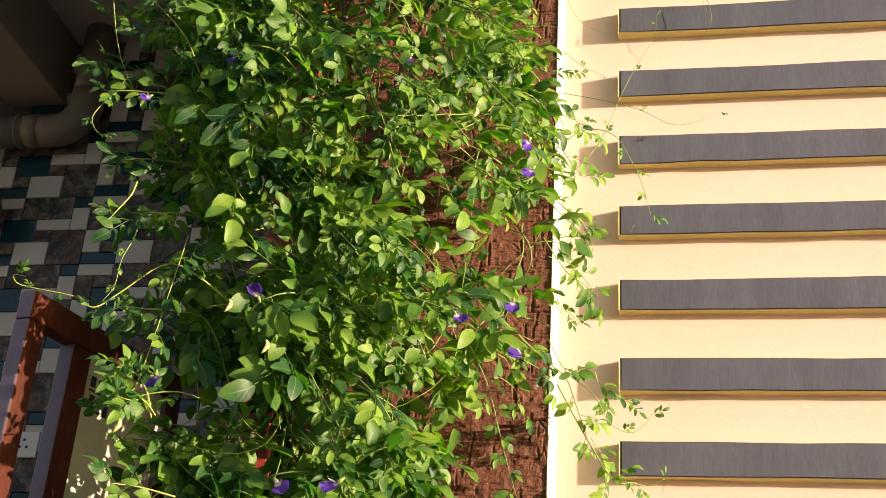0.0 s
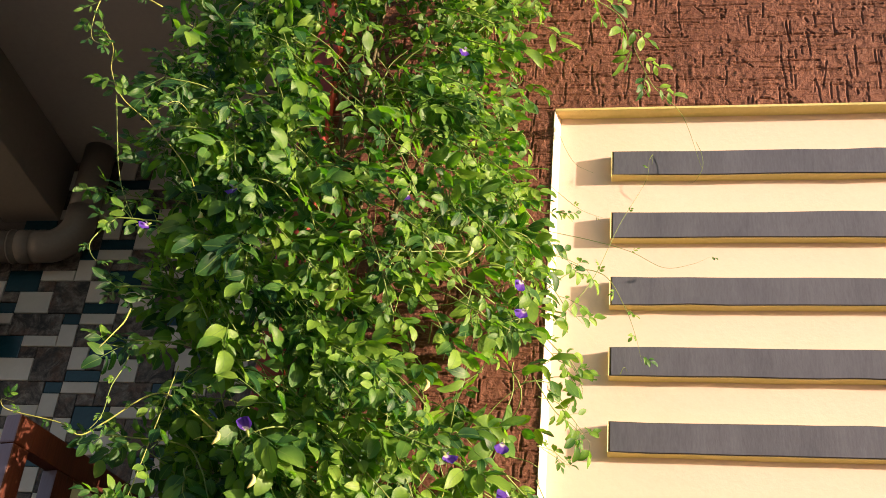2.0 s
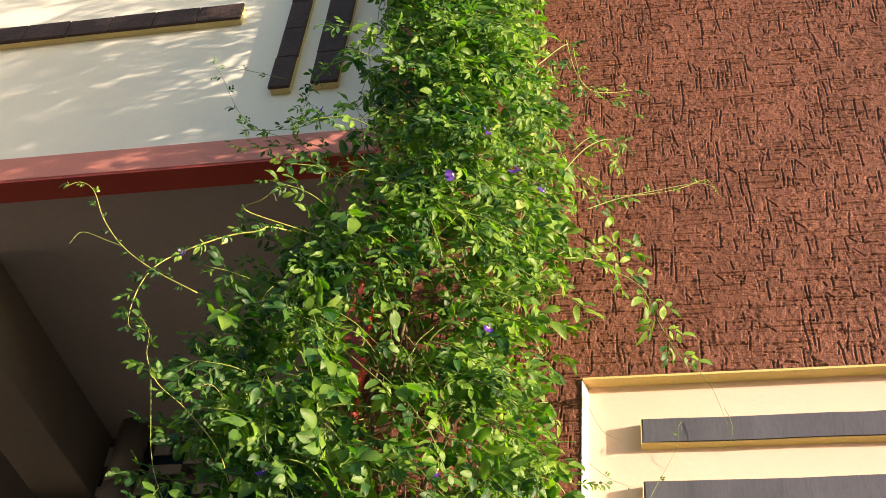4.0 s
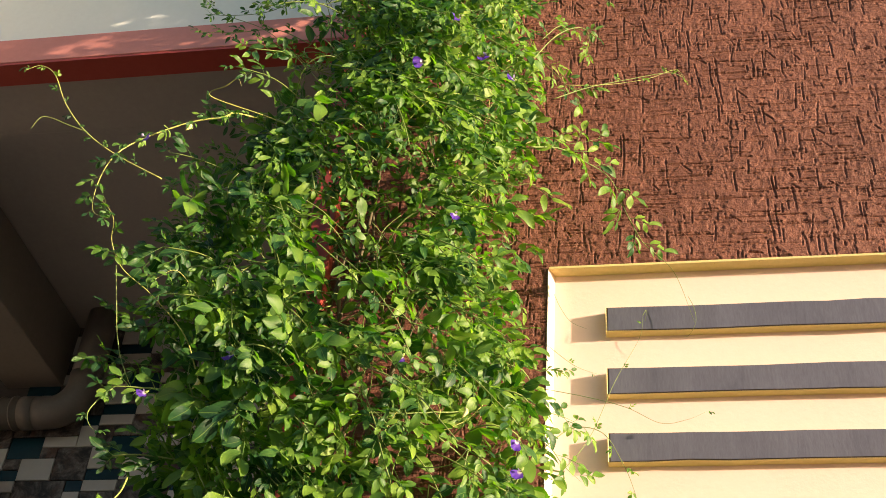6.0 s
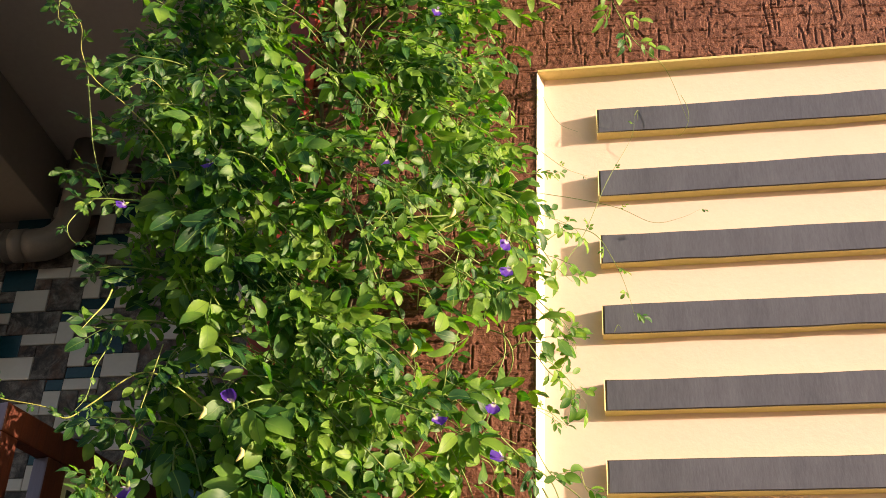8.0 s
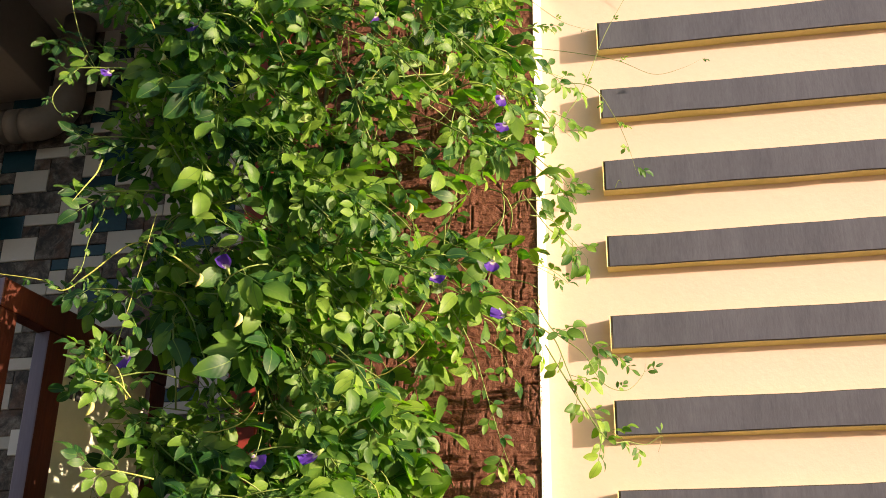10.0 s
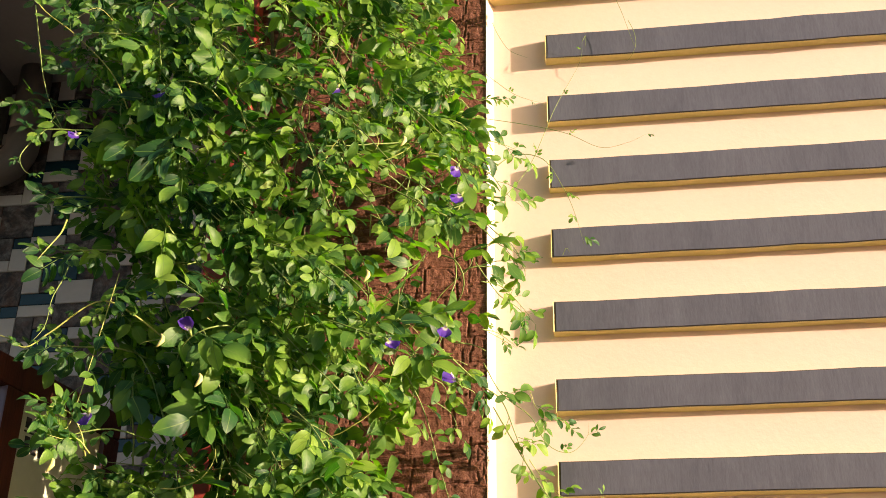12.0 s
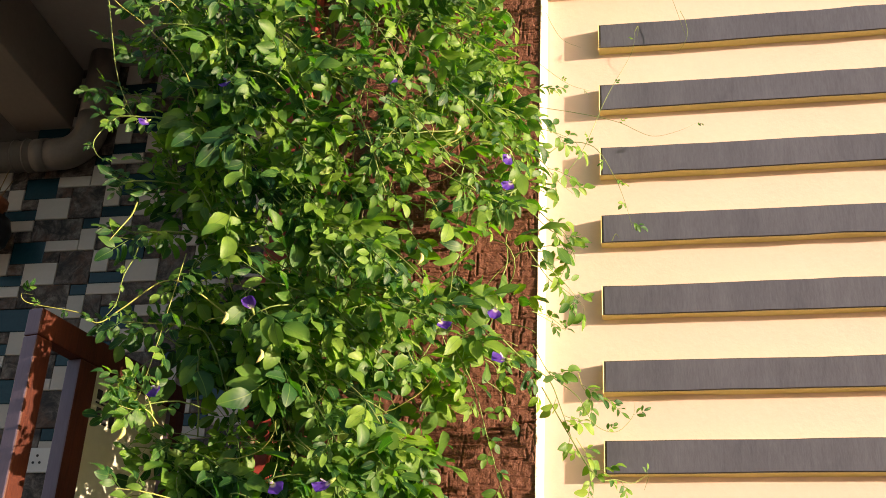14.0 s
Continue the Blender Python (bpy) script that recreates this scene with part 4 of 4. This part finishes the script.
SPRIGS.append(([(0.023, -0.03, 2.481), (0.03, -0.03, 2.495), (0.036, -0.02, 2.491)], 0.0008, 0, 0, 0))
SPRIGS.append(([(0.053, -0.15, 3.131), (0.084, -0.11, 3.084), (0.142, -0.08, 3.03), (0.179, -0.04, 2.929)], 0.001, 0, 0, 0))
SPRIGS.append(([(-0.625, -0.36, 2.515), (-0.661, -0.42, 2.572), (-0.694, -0.45, 2.647), (-0.763, -0.47, 2.721), (-0.816, -0.5, 2.76), (-0.839, -0.52, 2.805), (-0.83, -0.55, 2.828), (-0.834, -0.57, 2.839), (-0.846, -0.6, 2.844)], 0.0013, 0.028, 0.6, 1))
SPRIGS.append(([(-0.65, -0.36, 3.24), (-0.704, -0.44, 3.195), (-0.698, -0.5, 3.124), (-0.754, -0.52, 3.094), (-0.826, -0.54, 3.039), (-0.86, -0.56, 2.981), (-0.864, -0.58, 2.9), (-0.845, -0.6, 2.811), (-0.799, -0.62, 2.772)], 0.002, 0.022, 0.5, 1))
SPRIGS.append(([(-0.762, -0.55, 2.922), (-0.859, -0.56, 2.979), (-0.93, -0.57, 3.035), (-0.985, -0.58, 3.104), (-1.016, -0.6, 3.166), (-1.046, -0.61, 3.184), (-1.069, -0.62, 3.162)], 0.0015, 0.03, 0.3, 1))
SPRIGS.append(([(-0.919, -0.58, 3.023), (-0.95, -0.59, 3.032), (-0.998, -0.61, 3.041), (-1.008, -0.62, 3.001)], 0.001, 0, 0, 0))
SPRIGS.append(([(-0.566, -0.34, 3.211), (-0.643, -0.41, 3.206), (-0.753, -0.47, 3.217), (-0.716, -0.49, 3.222), (-0.69, -0.5, 3.229), (-0.672, -0.51, 3.194)], 0.0015, 0.0, 0, 1))
SPRIGS.append(([(-0.55, -0.33, 2.18), (-0.617, -0.42, 2.223), (-0.67, -0.43, 2.238), (-0.73, -0.44, 2.187), (-0.761, -0.45, 2.16), (-0.791, -0.46, 2.174), (-0.853, -0.47, 2.184), (-0.876, -0.48, 2.188), (-0.878, -0.49, 2.197), (-0.852, -0.5, 2.189)], 0.0014, 0.045, 0.36, 1))
SPRIGS.append(([(-0.741, -0.43, 2.386), (-0.736, -0.45, 2.352), (-0.74, -0.47, 2.319), (-0.751, -0.48, 2.29)], 0.0016, 0, 0, 1))
SPRIGS.append(([(-0.729, -0.42, 2.312), (-0.724, -0.44, 2.277), (-0.726, -0.46, 2.234), (-0.72, -0.48, 2.178), (-0.732, -0.5, 2.137)], 0.0011, 0.03, 0.3, 0))
SPRIGS.append(([(-0.829, -0.5, 2.767), (-0.815, -0.48, 2.684), (-0.806, -0.47, 2.638), (-0.794, -0.45, 2.594), (-0.758, -0.44, 2.534), (-0.72, -0.42, 2.505)], 0.0012, 0.09, 0.7, 0))
SPRIGS.append(([(-0.784, -0.45, 2.573), (-0.793, -0.46, 2.537), (-0.803, -0.47, 2.514), (-0.813, -0.48, 2.479), (-0.796, -0.49, 2.446), (-0.766, -0.5, 2.424)], 0.0014, 0.05, 0.4, 0))
SPRIGS.append(([(-0.644, -0.42, 2.291), (-0.663, -0.45, 2.075), (-0.668, -0.47, 2.022), (-0.679, -0.5, 2.055)], 0.0009, 0.02, 0.8, 1))
SPRIGS.append(([(-0.12, -0.12, 2.595), (-0.061, -0.1, 2.656), (-0.005, -0.09, 2.652), (0.03, -0.07, 2.6), (0.049, -0.06, 2.55), (0.063, -0.04, 2.495)], 0.001, 0.04, 0.42, 0))
SPRIGS.append(([(-0.09, -0.1, 2.553), (-0.031, -0.08, 2.644), (0.02, -0.07, 2.777), (0.069, -0.05, 2.89), (0.077, -0.03, 2.959)], 0.0008, 0.13, 0.22, 0))
SPRIGS.append(([(-0.122, -0.08, 2.759), (-0.032, -0.07, 2.742), (0.041, -0.07, 2.717), (0.102, -0.06, 2.688), (0.153, -0.06, 2.695), (0.19, -0.05, 2.718)], 0.0007, 0.16, 0.2, 0))
SPRIGS.append(([(-0.109, -0.15, 2.227), (-0.081, -0.13, 2.179), (-0.036, -0.12, 2.142), (-0.009, -0.1, 2.099), (0.026, -0.08, 2.091), (0.054, -0.07, 2.12), (0.058, -0.05, 2.154)], 0.001, 0.06, 0.42, 0))
SPRIGS.append(([(-0.093, -0.15, 2.149), (-0.043, -0.13, 2.06), (-0.004, -0.12, 2.001), (0.026, -0.1, 2.002), (0.052, -0.08, 2.002), (0.077, -0.07, 2.017), (0.07, -0.05, 1.998)], 0.0012, 0.05, 0.45, 0))
SPRIGS.append(([(-0.12, -0.2, 2.487), (-0.082, -0.18, 2.453), (-0.055, -0.16, 2.435), (-0.041, -0.14, 2.407), (-0.038, -0.12, 2.396)], 0.0011, 0.03, 0.5, 0))
SPRIGS.append(([(-0.117, -0.2, 2.39), (-0.081, -0.17, 2.342), (-0.055, -0.13, 2.336), (-0.029, -0.1, 2.32)], 0.0011, 0.03, 0.48, 0))
SPRIGS.append(([(-0.105, -0.2, 2.266), (-0.082, -0.15, 2.278), (-0.057, -0.1, 2.273)], 0.001, 0.03, 0.35, 0))
SPRIGS.append(([(-0.129, -0.3, 3.189), (-0.076, -0.26, 3.219), (-0.032, -0.23, 3.211), (0.023, -0.19, 3.193), (0.053, -0.15, 3.131), (0.084, -0.11, 3.084)], 0.0015, 0.026, 0.95, 0))
SPRIGS.append(([(-0.089, -0.25, 3.375), (-0.018, -0.22, 3.434), (0.067, -0.19, 3.483), (0.155, -0.16, 3.528), (0.191, -0.13, 3.542), (0.177, -0.1, 3.602)], 0.0011, 0.05, 0.35, 0))
SPRIGS.append(([(-0.219, -0.3, 3.804), (-0.13, -0.28, 3.928), (-0.111, -0.26, 3.884), (-0.092, -0.24, 3.809), (-0.014, -0.22, 3.75), (0.031, -0.2, 3.738)], 0.0015, 0.07, 0.6, 0))
SPRIGS.append(([(-0.145, -0.3, 3.424), (-0.087, -0.28, 3.537), (-0.039, -0.25, 3.598), (-0.016, -0.23, 3.595), (-0.037, -0.2, 3.577)], 0.0013, 0.05, 0.6, 0))
SPRIGS.append(([(-0.578, -0.3, 3.398), (-0.735, -0.31, 3.589), (-0.884, -0.33, 3.673), (-0.991, -0.34, 3.865), (-1.024, -0.35, 3.899)], 0.001, 0.05, 0.42, 0))
SPRIGS.append(([(-0.828, -0.3, 3.868), (-0.941, -0.33, 3.886), (-1.006, -0.35, 3.885)], 0.0008, 0.05, 0.32, 0))
SPRIGS.append(([(-0.143, -0.14, 2.775), (-0.118, -0.133, 2.763), (-0.092, -0.127, 2.771), (-0.074, -0.12, 2.765)], 0.0009, 0.0216, 0.525, 0))
SPRIGS.append(([(-0.144, -0.2, 2.659), (-0.102, -0.173, 2.65), (-0.068, -0.147, 2.651), (-0.038, -0.12, 2.648)], 0.0011, 0.0189, 0.65, 0))
SPRIGS.append(([(-0.135, -0.22, 2.582), (-0.093, -0.193, 2.566), (-0.07, -0.167, 2.543), (-0.04, -0.14, 2.524)], 0.0012, 0.0216, 0.75, 0))
SPRIGS.append(([(-0.107, -0.18, 2.464), (-0.079, -0.16, 2.441), (-0.056, -0.14, 2.438), (-0.038, -0.12, 2.406)], 0.001, 0.02295, 0.825, 0))
SPRIGS.append(([(-0.107, -0.2, 2.353), (-0.077, -0.167, 2.358), (-0.051, -0.133, 2.342), (-0.025, -0.1, 2.315)], 0.001, 0.02025, 0.725, 0))
SPRIGS.append(([(-0.154, -0.24, 2.205), (-0.111, -0.21, 2.169), (-0.077, -0.18, 2.149), (-0.059, -0.15, 2.106), (-0.04, -0.12, 2.055), (-0.01, -0.09, 2.009)], 0.0014, 0.0297, 0.825, 0))
SPRIGS.append(([(-0.226, -0.26, 2.183), (-0.193, -0.24, 2.116), (-0.172, -0.22, 2.04), (-0.154, -0.2, 1.975), (-0.141, -0.18, 1.937)], 0.0012, 0.0216, 0.7, 0))
SPRIGS.append(([(-0.18, -0.22, 2.137), (-0.154, -0.2, 2.121), (-0.143, -0.18, 2.09)], 0.001, 0.0216, 0.6875, 0))
SPRIGS.append(([(-0.173, -0.26, 2.192), (-0.14, -0.233, 2.16), (-0.115, -0.207, 2.152), (-0.09, -0.18, 2.124)], 0.0012, 0.0189, 0.775, 0))
SPRIGS.append(([(-0.036, -0.1, 2.192), (-0.027, -0.09, 2.166), (-0.006, -0.08, 2.152), (0.019, -0.07, 2.146)], 0.0008, 0.0189, 0.6875, 1))
SPRIGS.append(([(-0.04, -0.1, 2.075), (-0.026, -0.09, 2.055), (0.003, -0.08, 2.023), (0.023, -0.07, 2.015)], 0.0008, 0.0189, 0.625, 1))
SPRIGS.append(([(-0.102, -0.14, 2.287), (-0.08, -0.115, 2.282), (-0.058, -0.09, 2.275)], 0.0008, 0.0189, 0.5625, 1))
SPRIGS.append(([(-0.139, -0.24, 4.004), (-0.117, -0.21, 3.908), (-0.081, -0.18, 3.866), (-0.035, -0.15, 3.888), (0.018, -0.12, 3.927)], 0.0012, 0.0243, 0.5625, 1))
SPRIGS.append(([(-0.163, -0.26, 3.723), (-0.228, -0.23, 3.671), (-0.26, -0.2, 3.62)], 0.0017, 0, 0, 1))
SPRIGS.append(([(-0.171, -0.26, 3.639), (-0.129, -0.233, 3.539), (-0.085, -0.207, 3.489), (-0.037, -0.18, 3.445)], 0.0012, 0.0189, 0.775, 0))
SPRIGS.append(([(-0.122, -0.22, 3.601), (-0.079, -0.2, 3.668), (-0.028, -0.18, 3.659), (-0.017, -0.16, 3.637), (-0.034, -0.14, 3.618)], 0.001, 0.0243, 0.625, 0))
SPRIGS.append(([(-0.16, -0.22, 3.274), (-0.109, -0.2, 3.311), (-0.056, -0.18, 3.308), (0.009, -0.16, 3.339)], 0.0011, 0.0216, 0.9, 0))
SPRIGS.append(([(-0.215, -0.24, 3.211), (-0.188, -0.21, 3.173), (-0.159, -0.18, 3.12)], 0.0011, 0.0189, 0.75, 0))
SPRIGS.append(([(-0.066, -0.2, 3.467), (0.019, -0.162, 3.501), (0.108, -0.125, 3.55), (0.174, -0.088, 3.614), (0.194, -0.05, 3.625)], 0.0008, 0, 0, 1))
SPRIGS.append(([(-0.631, -0.3, 3.928), (-0.699, -0.323, 3.884), (-0.728, -0.347, 3.792), (-0.735, -0.37, 3.619)], 0.0015, 0.018, 0.62, 0))
SPRIGS.append(([(-0.611, -0.3, 3.77), (-0.679, -0.317, 3.695), (-0.747, -0.335, 3.632), (-0.848, -0.353, 3.613), (-0.877, -0.37, 3.616)], 0.0013, 0.018, 0.5, 0))
SPRIGS.append(([(-0.636, -0.3, 3.551), (-0.715, -0.323, 3.582), (-0.798, -0.347, 3.555), (-0.881, -0.37, 3.538)], 0.0013, 0.018, 0.5, 0))
SPRIGS.append(([(-0.542, -0.3, 3.428), (-0.616, -0.323, 3.448), (-0.652, -0.347, 3.472), (-0.684, -0.37, 3.468)], 0.0013, 0.016, 0.62, 0))
SPRIGS.append(([(-0.603, -0.3, 3.193), (-0.675, -0.323, 3.233), (-0.733, -0.347, 3.248), (-0.806, -0.37, 3.281)], 0.0014, 0.016, 0.72, 0))
SPRIGS.append(([(-0.546, -0.3, 3.126), (-0.62, -0.323, 3.189), (-0.665, -0.347, 3.21), (-0.708, -0.37, 3.215)], 0.0014, 0.016, 0.7, 0))
SPRIGS.append(([(-0.746, -0.3, 3.11), (-0.783, -0.335, 3.105), (-0.836, -0.37, 3.073)], 0.0012, 0.018, 0.72, 0))
SPRIGS.append(([(-0.745, -0.3, 2.976), (-0.803, -0.323, 2.953), (-0.872, -0.347, 2.929), (-0.926, -0.37, 2.902)], 0.0012, 0.018, 0.74, 0))
SPRIGS.append(([(-0.695, -0.3, 2.828), (-0.751, -0.335, 2.827), (-0.804, -0.37, 2.795)], 0.0012, 0.018, 0.85, 0))
SPRIGS.append(([(-0.707, -0.3, 2.776), (-0.787, -0.335, 2.787), (-0.835, -0.37, 2.757)], 0.0012, 0.018, 0.8, 0))
SPRIGS.append(([(-0.687, -0.44, 2.731), (-0.722, -0.48, 2.765), (-0.739, -0.52, 2.716)], 0.0007, 0.014, 0.55, 1))
SPRIGS.append(([(-0.736, -0.3, 2.767), (-0.793, -0.323, 2.773), (-0.838, -0.347, 2.777), (-0.878, -0.37, 2.767)], 0.0013, 0.017, 0.62, 0))
SPRIGS.append(([(-0.719, -0.3, 2.729), (-0.767, -0.323, 2.746), (-0.791, -0.347, 2.722), (-0.815, -0.37, 2.716)], 0.0011, 0.018, 0.58, 0))
SPRIGS.append(([(-0.697, -0.33, 2.653), (-0.752, -0.348, 2.652), (-0.791, -0.366, 2.646), (-0.814, -0.384, 2.637), (-0.854, -0.402, 2.646), (-0.865, -0.42, 2.626)], 0.0012, 0.017, 0.72, 0))
SPRIGS.append(([(-0.613, -0.33, 2.573), (-0.655, -0.36, 2.581), (-0.689, -0.39, 2.577), (-0.708, -0.42, 2.559)], 0.0012, 0.018, 0.95, 0))
SPRIGS.append(([(-0.69, -0.33, 2.475), (-0.714, -0.375, 2.48), (-0.728, -0.42, 2.465)], 0.0012, 0.018, 0.8, 0))
SPRIGS.append(([(-0.685, -0.33, 2.442), (-0.724, -0.36, 2.446), (-0.754, -0.39, 2.432), (-0.771, -0.42, 2.42)], 0.0012, 0.016, 0.8, 0))
SPRIGS.append(([(-0.656, -0.33, 2.388), (-0.7, -0.36, 2.361), (-0.732, -0.39, 2.336), (-0.771, -0.42, 2.327)], 0.0012, 0.016, 0.95, 0))
SPRIGS.append(([(-0.693, -0.33, 2.402), (-0.63, -0.375, 2.384), (-0.566, -0.42, 2.336)], 0.0012, 0.017, 0.85, 0))
SPRIGS.append(([(-0.66, -0.3, 2.16), (-0.704, -0.323, 2.187), (-0.737, -0.347, 2.189), (-0.764, -0.37, 2.174)], 0.0012, 0.018, 0.9, 0))
SPRIGS.append(([(-0.644, -0.44, 1.991), (-0.648, -0.455, 2.02), (-0.661, -0.47, 2.044), (-0.672, -0.485, 2.047), (-0.682, -0.5, 2.046)], 0.0013, 0.016, 0.78, 1))
SPRIGS.append(([(-0.638, -0.44, 1.995), (-0.65, -0.46, 2.01), (-0.662, -0.48, 2.004), (-0.676, -0.5, 2.004)], 0.0011, 0.016, 0.72, 1))
SPRIGS.append(([(-0.627, -0.3, 2.011), (-0.649, -0.335, 1.998), (-0.675, -0.37, 1.993)], 0.0012, 0.018, 0.95, 0))
SPRIGS.append(([(-0.637, -0.3, 1.958), (-0.671, -0.335, 1.969), (-0.709, -0.37, 1.962)], 0.0012, 0.018, 0.75, 0))
SPRIGS.append(([(-0.589, -0.44, 1.878), (-0.631, -0.47, 1.883), (-0.663, -0.5, 1.88)], 0.0013, 0.018, 0.8, 1))
SPRIGS.append(([(-0.612, -0.26, 3.105), (-0.703, -0.29, 3.124), (-0.772, -0.32, 3.148), (-0.822, -0.35, 3.145)], 0.0012, 0.017, 0.62, 0))
SPRIGS.append(([(-0.612, -0.26, 3.023), (-0.727, -0.29, 3.054), (-0.793, -0.32, 3.043), (-0.841, -0.35, 2.981)], 0.0012, 0.017, 0.66, 0))
SPRIGS.append(([(-0.623, -0.26, 2.944), (-0.724, -0.305, 2.935), (-0.779, -0.35, 2.879)], 0.0012, 0.017, 0.7, 0))
SPRIGS.append(([(-0.671, -0.26, 3.171), (-0.735, -0.305, 3.191), (-0.782, -0.35, 3.189)], 0.0012, 0.017, 0.6, 0))
SPRIGS.append(([(-0.637, -0.26, 2.889), (-0.713, -0.305, 2.872), (-0.743, -0.35, 2.811)], 0.0012, 0.017, 0.72, 0))
SPRIGS.append(([(-0.716, -0.26, 3.007), (-0.784, -0.305, 3.003), (-0.816, -0.35, 2.947)], 0.0012, 0.017, 0.62, 0))
SPRIGS.append(([(-0.694, -0.26, 3.088), (-0.766, -0.305, 3.092), (-0.825, -0.35, 3.042)], 0.0012, 0.017, 0.6, 0))
SPRIGS.append(([(-0.595, -0.26, 2.576), (-0.658, -0.305, 2.579), (-0.694, -0.35, 2.546)], 0.0012, 0.017, 0.8, 0))
SPRIGS.append(([(-0.605, -0.26, 2.496), (-0.665, -0.305, 2.487), (-0.714, -0.35, 2.476)], 0.0012, 0.017, 0.8, 0))
SPRIGS.append(([(-0.648, -0.26, 2.741), (-0.697, -0.305, 2.734), (-0.732, -0.35, 2.692)], 0.0012, 0.017, 0.7, 0))
SPRIGS.append(([(-0.671, -0.26, 2.831), (-0.719, -0.305, 2.816), (-0.75, -0.35, 2.769)], 0.0012, 0.017, 0.66, 0))
SPRIGS.append(([(-0.596, -0.26, 2.286), (-0.638, -0.305, 2.244), (-0.672, -0.35, 2.241)], 0.0012, 0.017, 0.85, 0))
SPRIGS.append(([(-0.577, -0.26, 2.146), (-0.628, -0.305, 2.175), (-0.659, -0.35, 2.176)], 0.0012, 0.017, 0.85, 0))
SPRIGS.append(([(-0.548, -0.26, 1.997), (-0.602, -0.305, 2.002), (-0.622, -0.35, 1.978)], 0.0012, 0.017, 0.85, 0))
SPRIGS.append(([(-0.604, -0.26, 2.653), (-0.653, -0.305, 2.649), (-0.673, -0.35, 2.609)], 0.0012, 0.017, 0.8, 0))
SPRIGS.append(([(-0.551, -0.26, 2.089), (-0.584, -0.305, 2.037), (-0.534, -0.35, 1.978)], 0.0012, 0.017, 0.85, 0))
SPRIGS.append(([(-0.587, -0.26, 1.952), (-0.623, -0.305, 1.939), (-0.647, -0.35, 1.917)], 0.0012, 0.017, 0.8, 0))
FLOWERS = [(-0.731, -0.463, 2.525), (-0.112, -0.424, 2.391), (-0.473, -0.538, 2.134), (-0.205, -0.482, 2.13), (-0.138, -0.386, 2.19), (-0.123, -0.368, 2.113), (-0.129, -0.339, 2.493), (-0.414, -0.538, 1.874), (-0.623, -0.386, 2.64), (-0.335, -0.529, 1.878), (-0.629, -0.482, 2.041), (-0.313, -0.434, 2.601), (-0.194, -0.482, 3.263), (-0.145, -0.463, 3.213), (-0.23, -0.5, 2.848), (-0.686, -0.386, 3.622), (-0.451, -0.434, 3.857), (-0.741, -0.681, 2.897), (-0.257, -0.482, 3.389), (-0.588, -0.482, 2.582), (-0.322, -0.482, 3.261)]
DRIED = [(-0.43, -0.4, 3.421), (-0.433, -0.4, 3.225), (-0.529, -0.4, 3.014), (-0.502, -0.4, 3.074), (-0.421, -0.4, 3.153), (-0.432, -0.4, 3.416), (-0.441, -0.4, 3.22), (-0.442, -0.4, 3.116), (-0.508, -0.4, 3.072)]
BUDS = [(-0.648, -0.46, 2.551), (-0.542, -0.47, 2.162), (-0.478, -0.47, 2.098), (-0.254, -0.42, 2.274), (-0.209, -0.4, 2.521), (-0.664, -0.5, 1.971), (-0.417, -0.44, 3.264), (-0.333, -0.44, 3.382), (-0.754, -0.52, 3.091)]


ground()
brown_wall()
feature_panel()
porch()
upper_wall()
drain_pipe()
wooden_frame()
socket_plate()
wall_pot()
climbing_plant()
tile_wall()
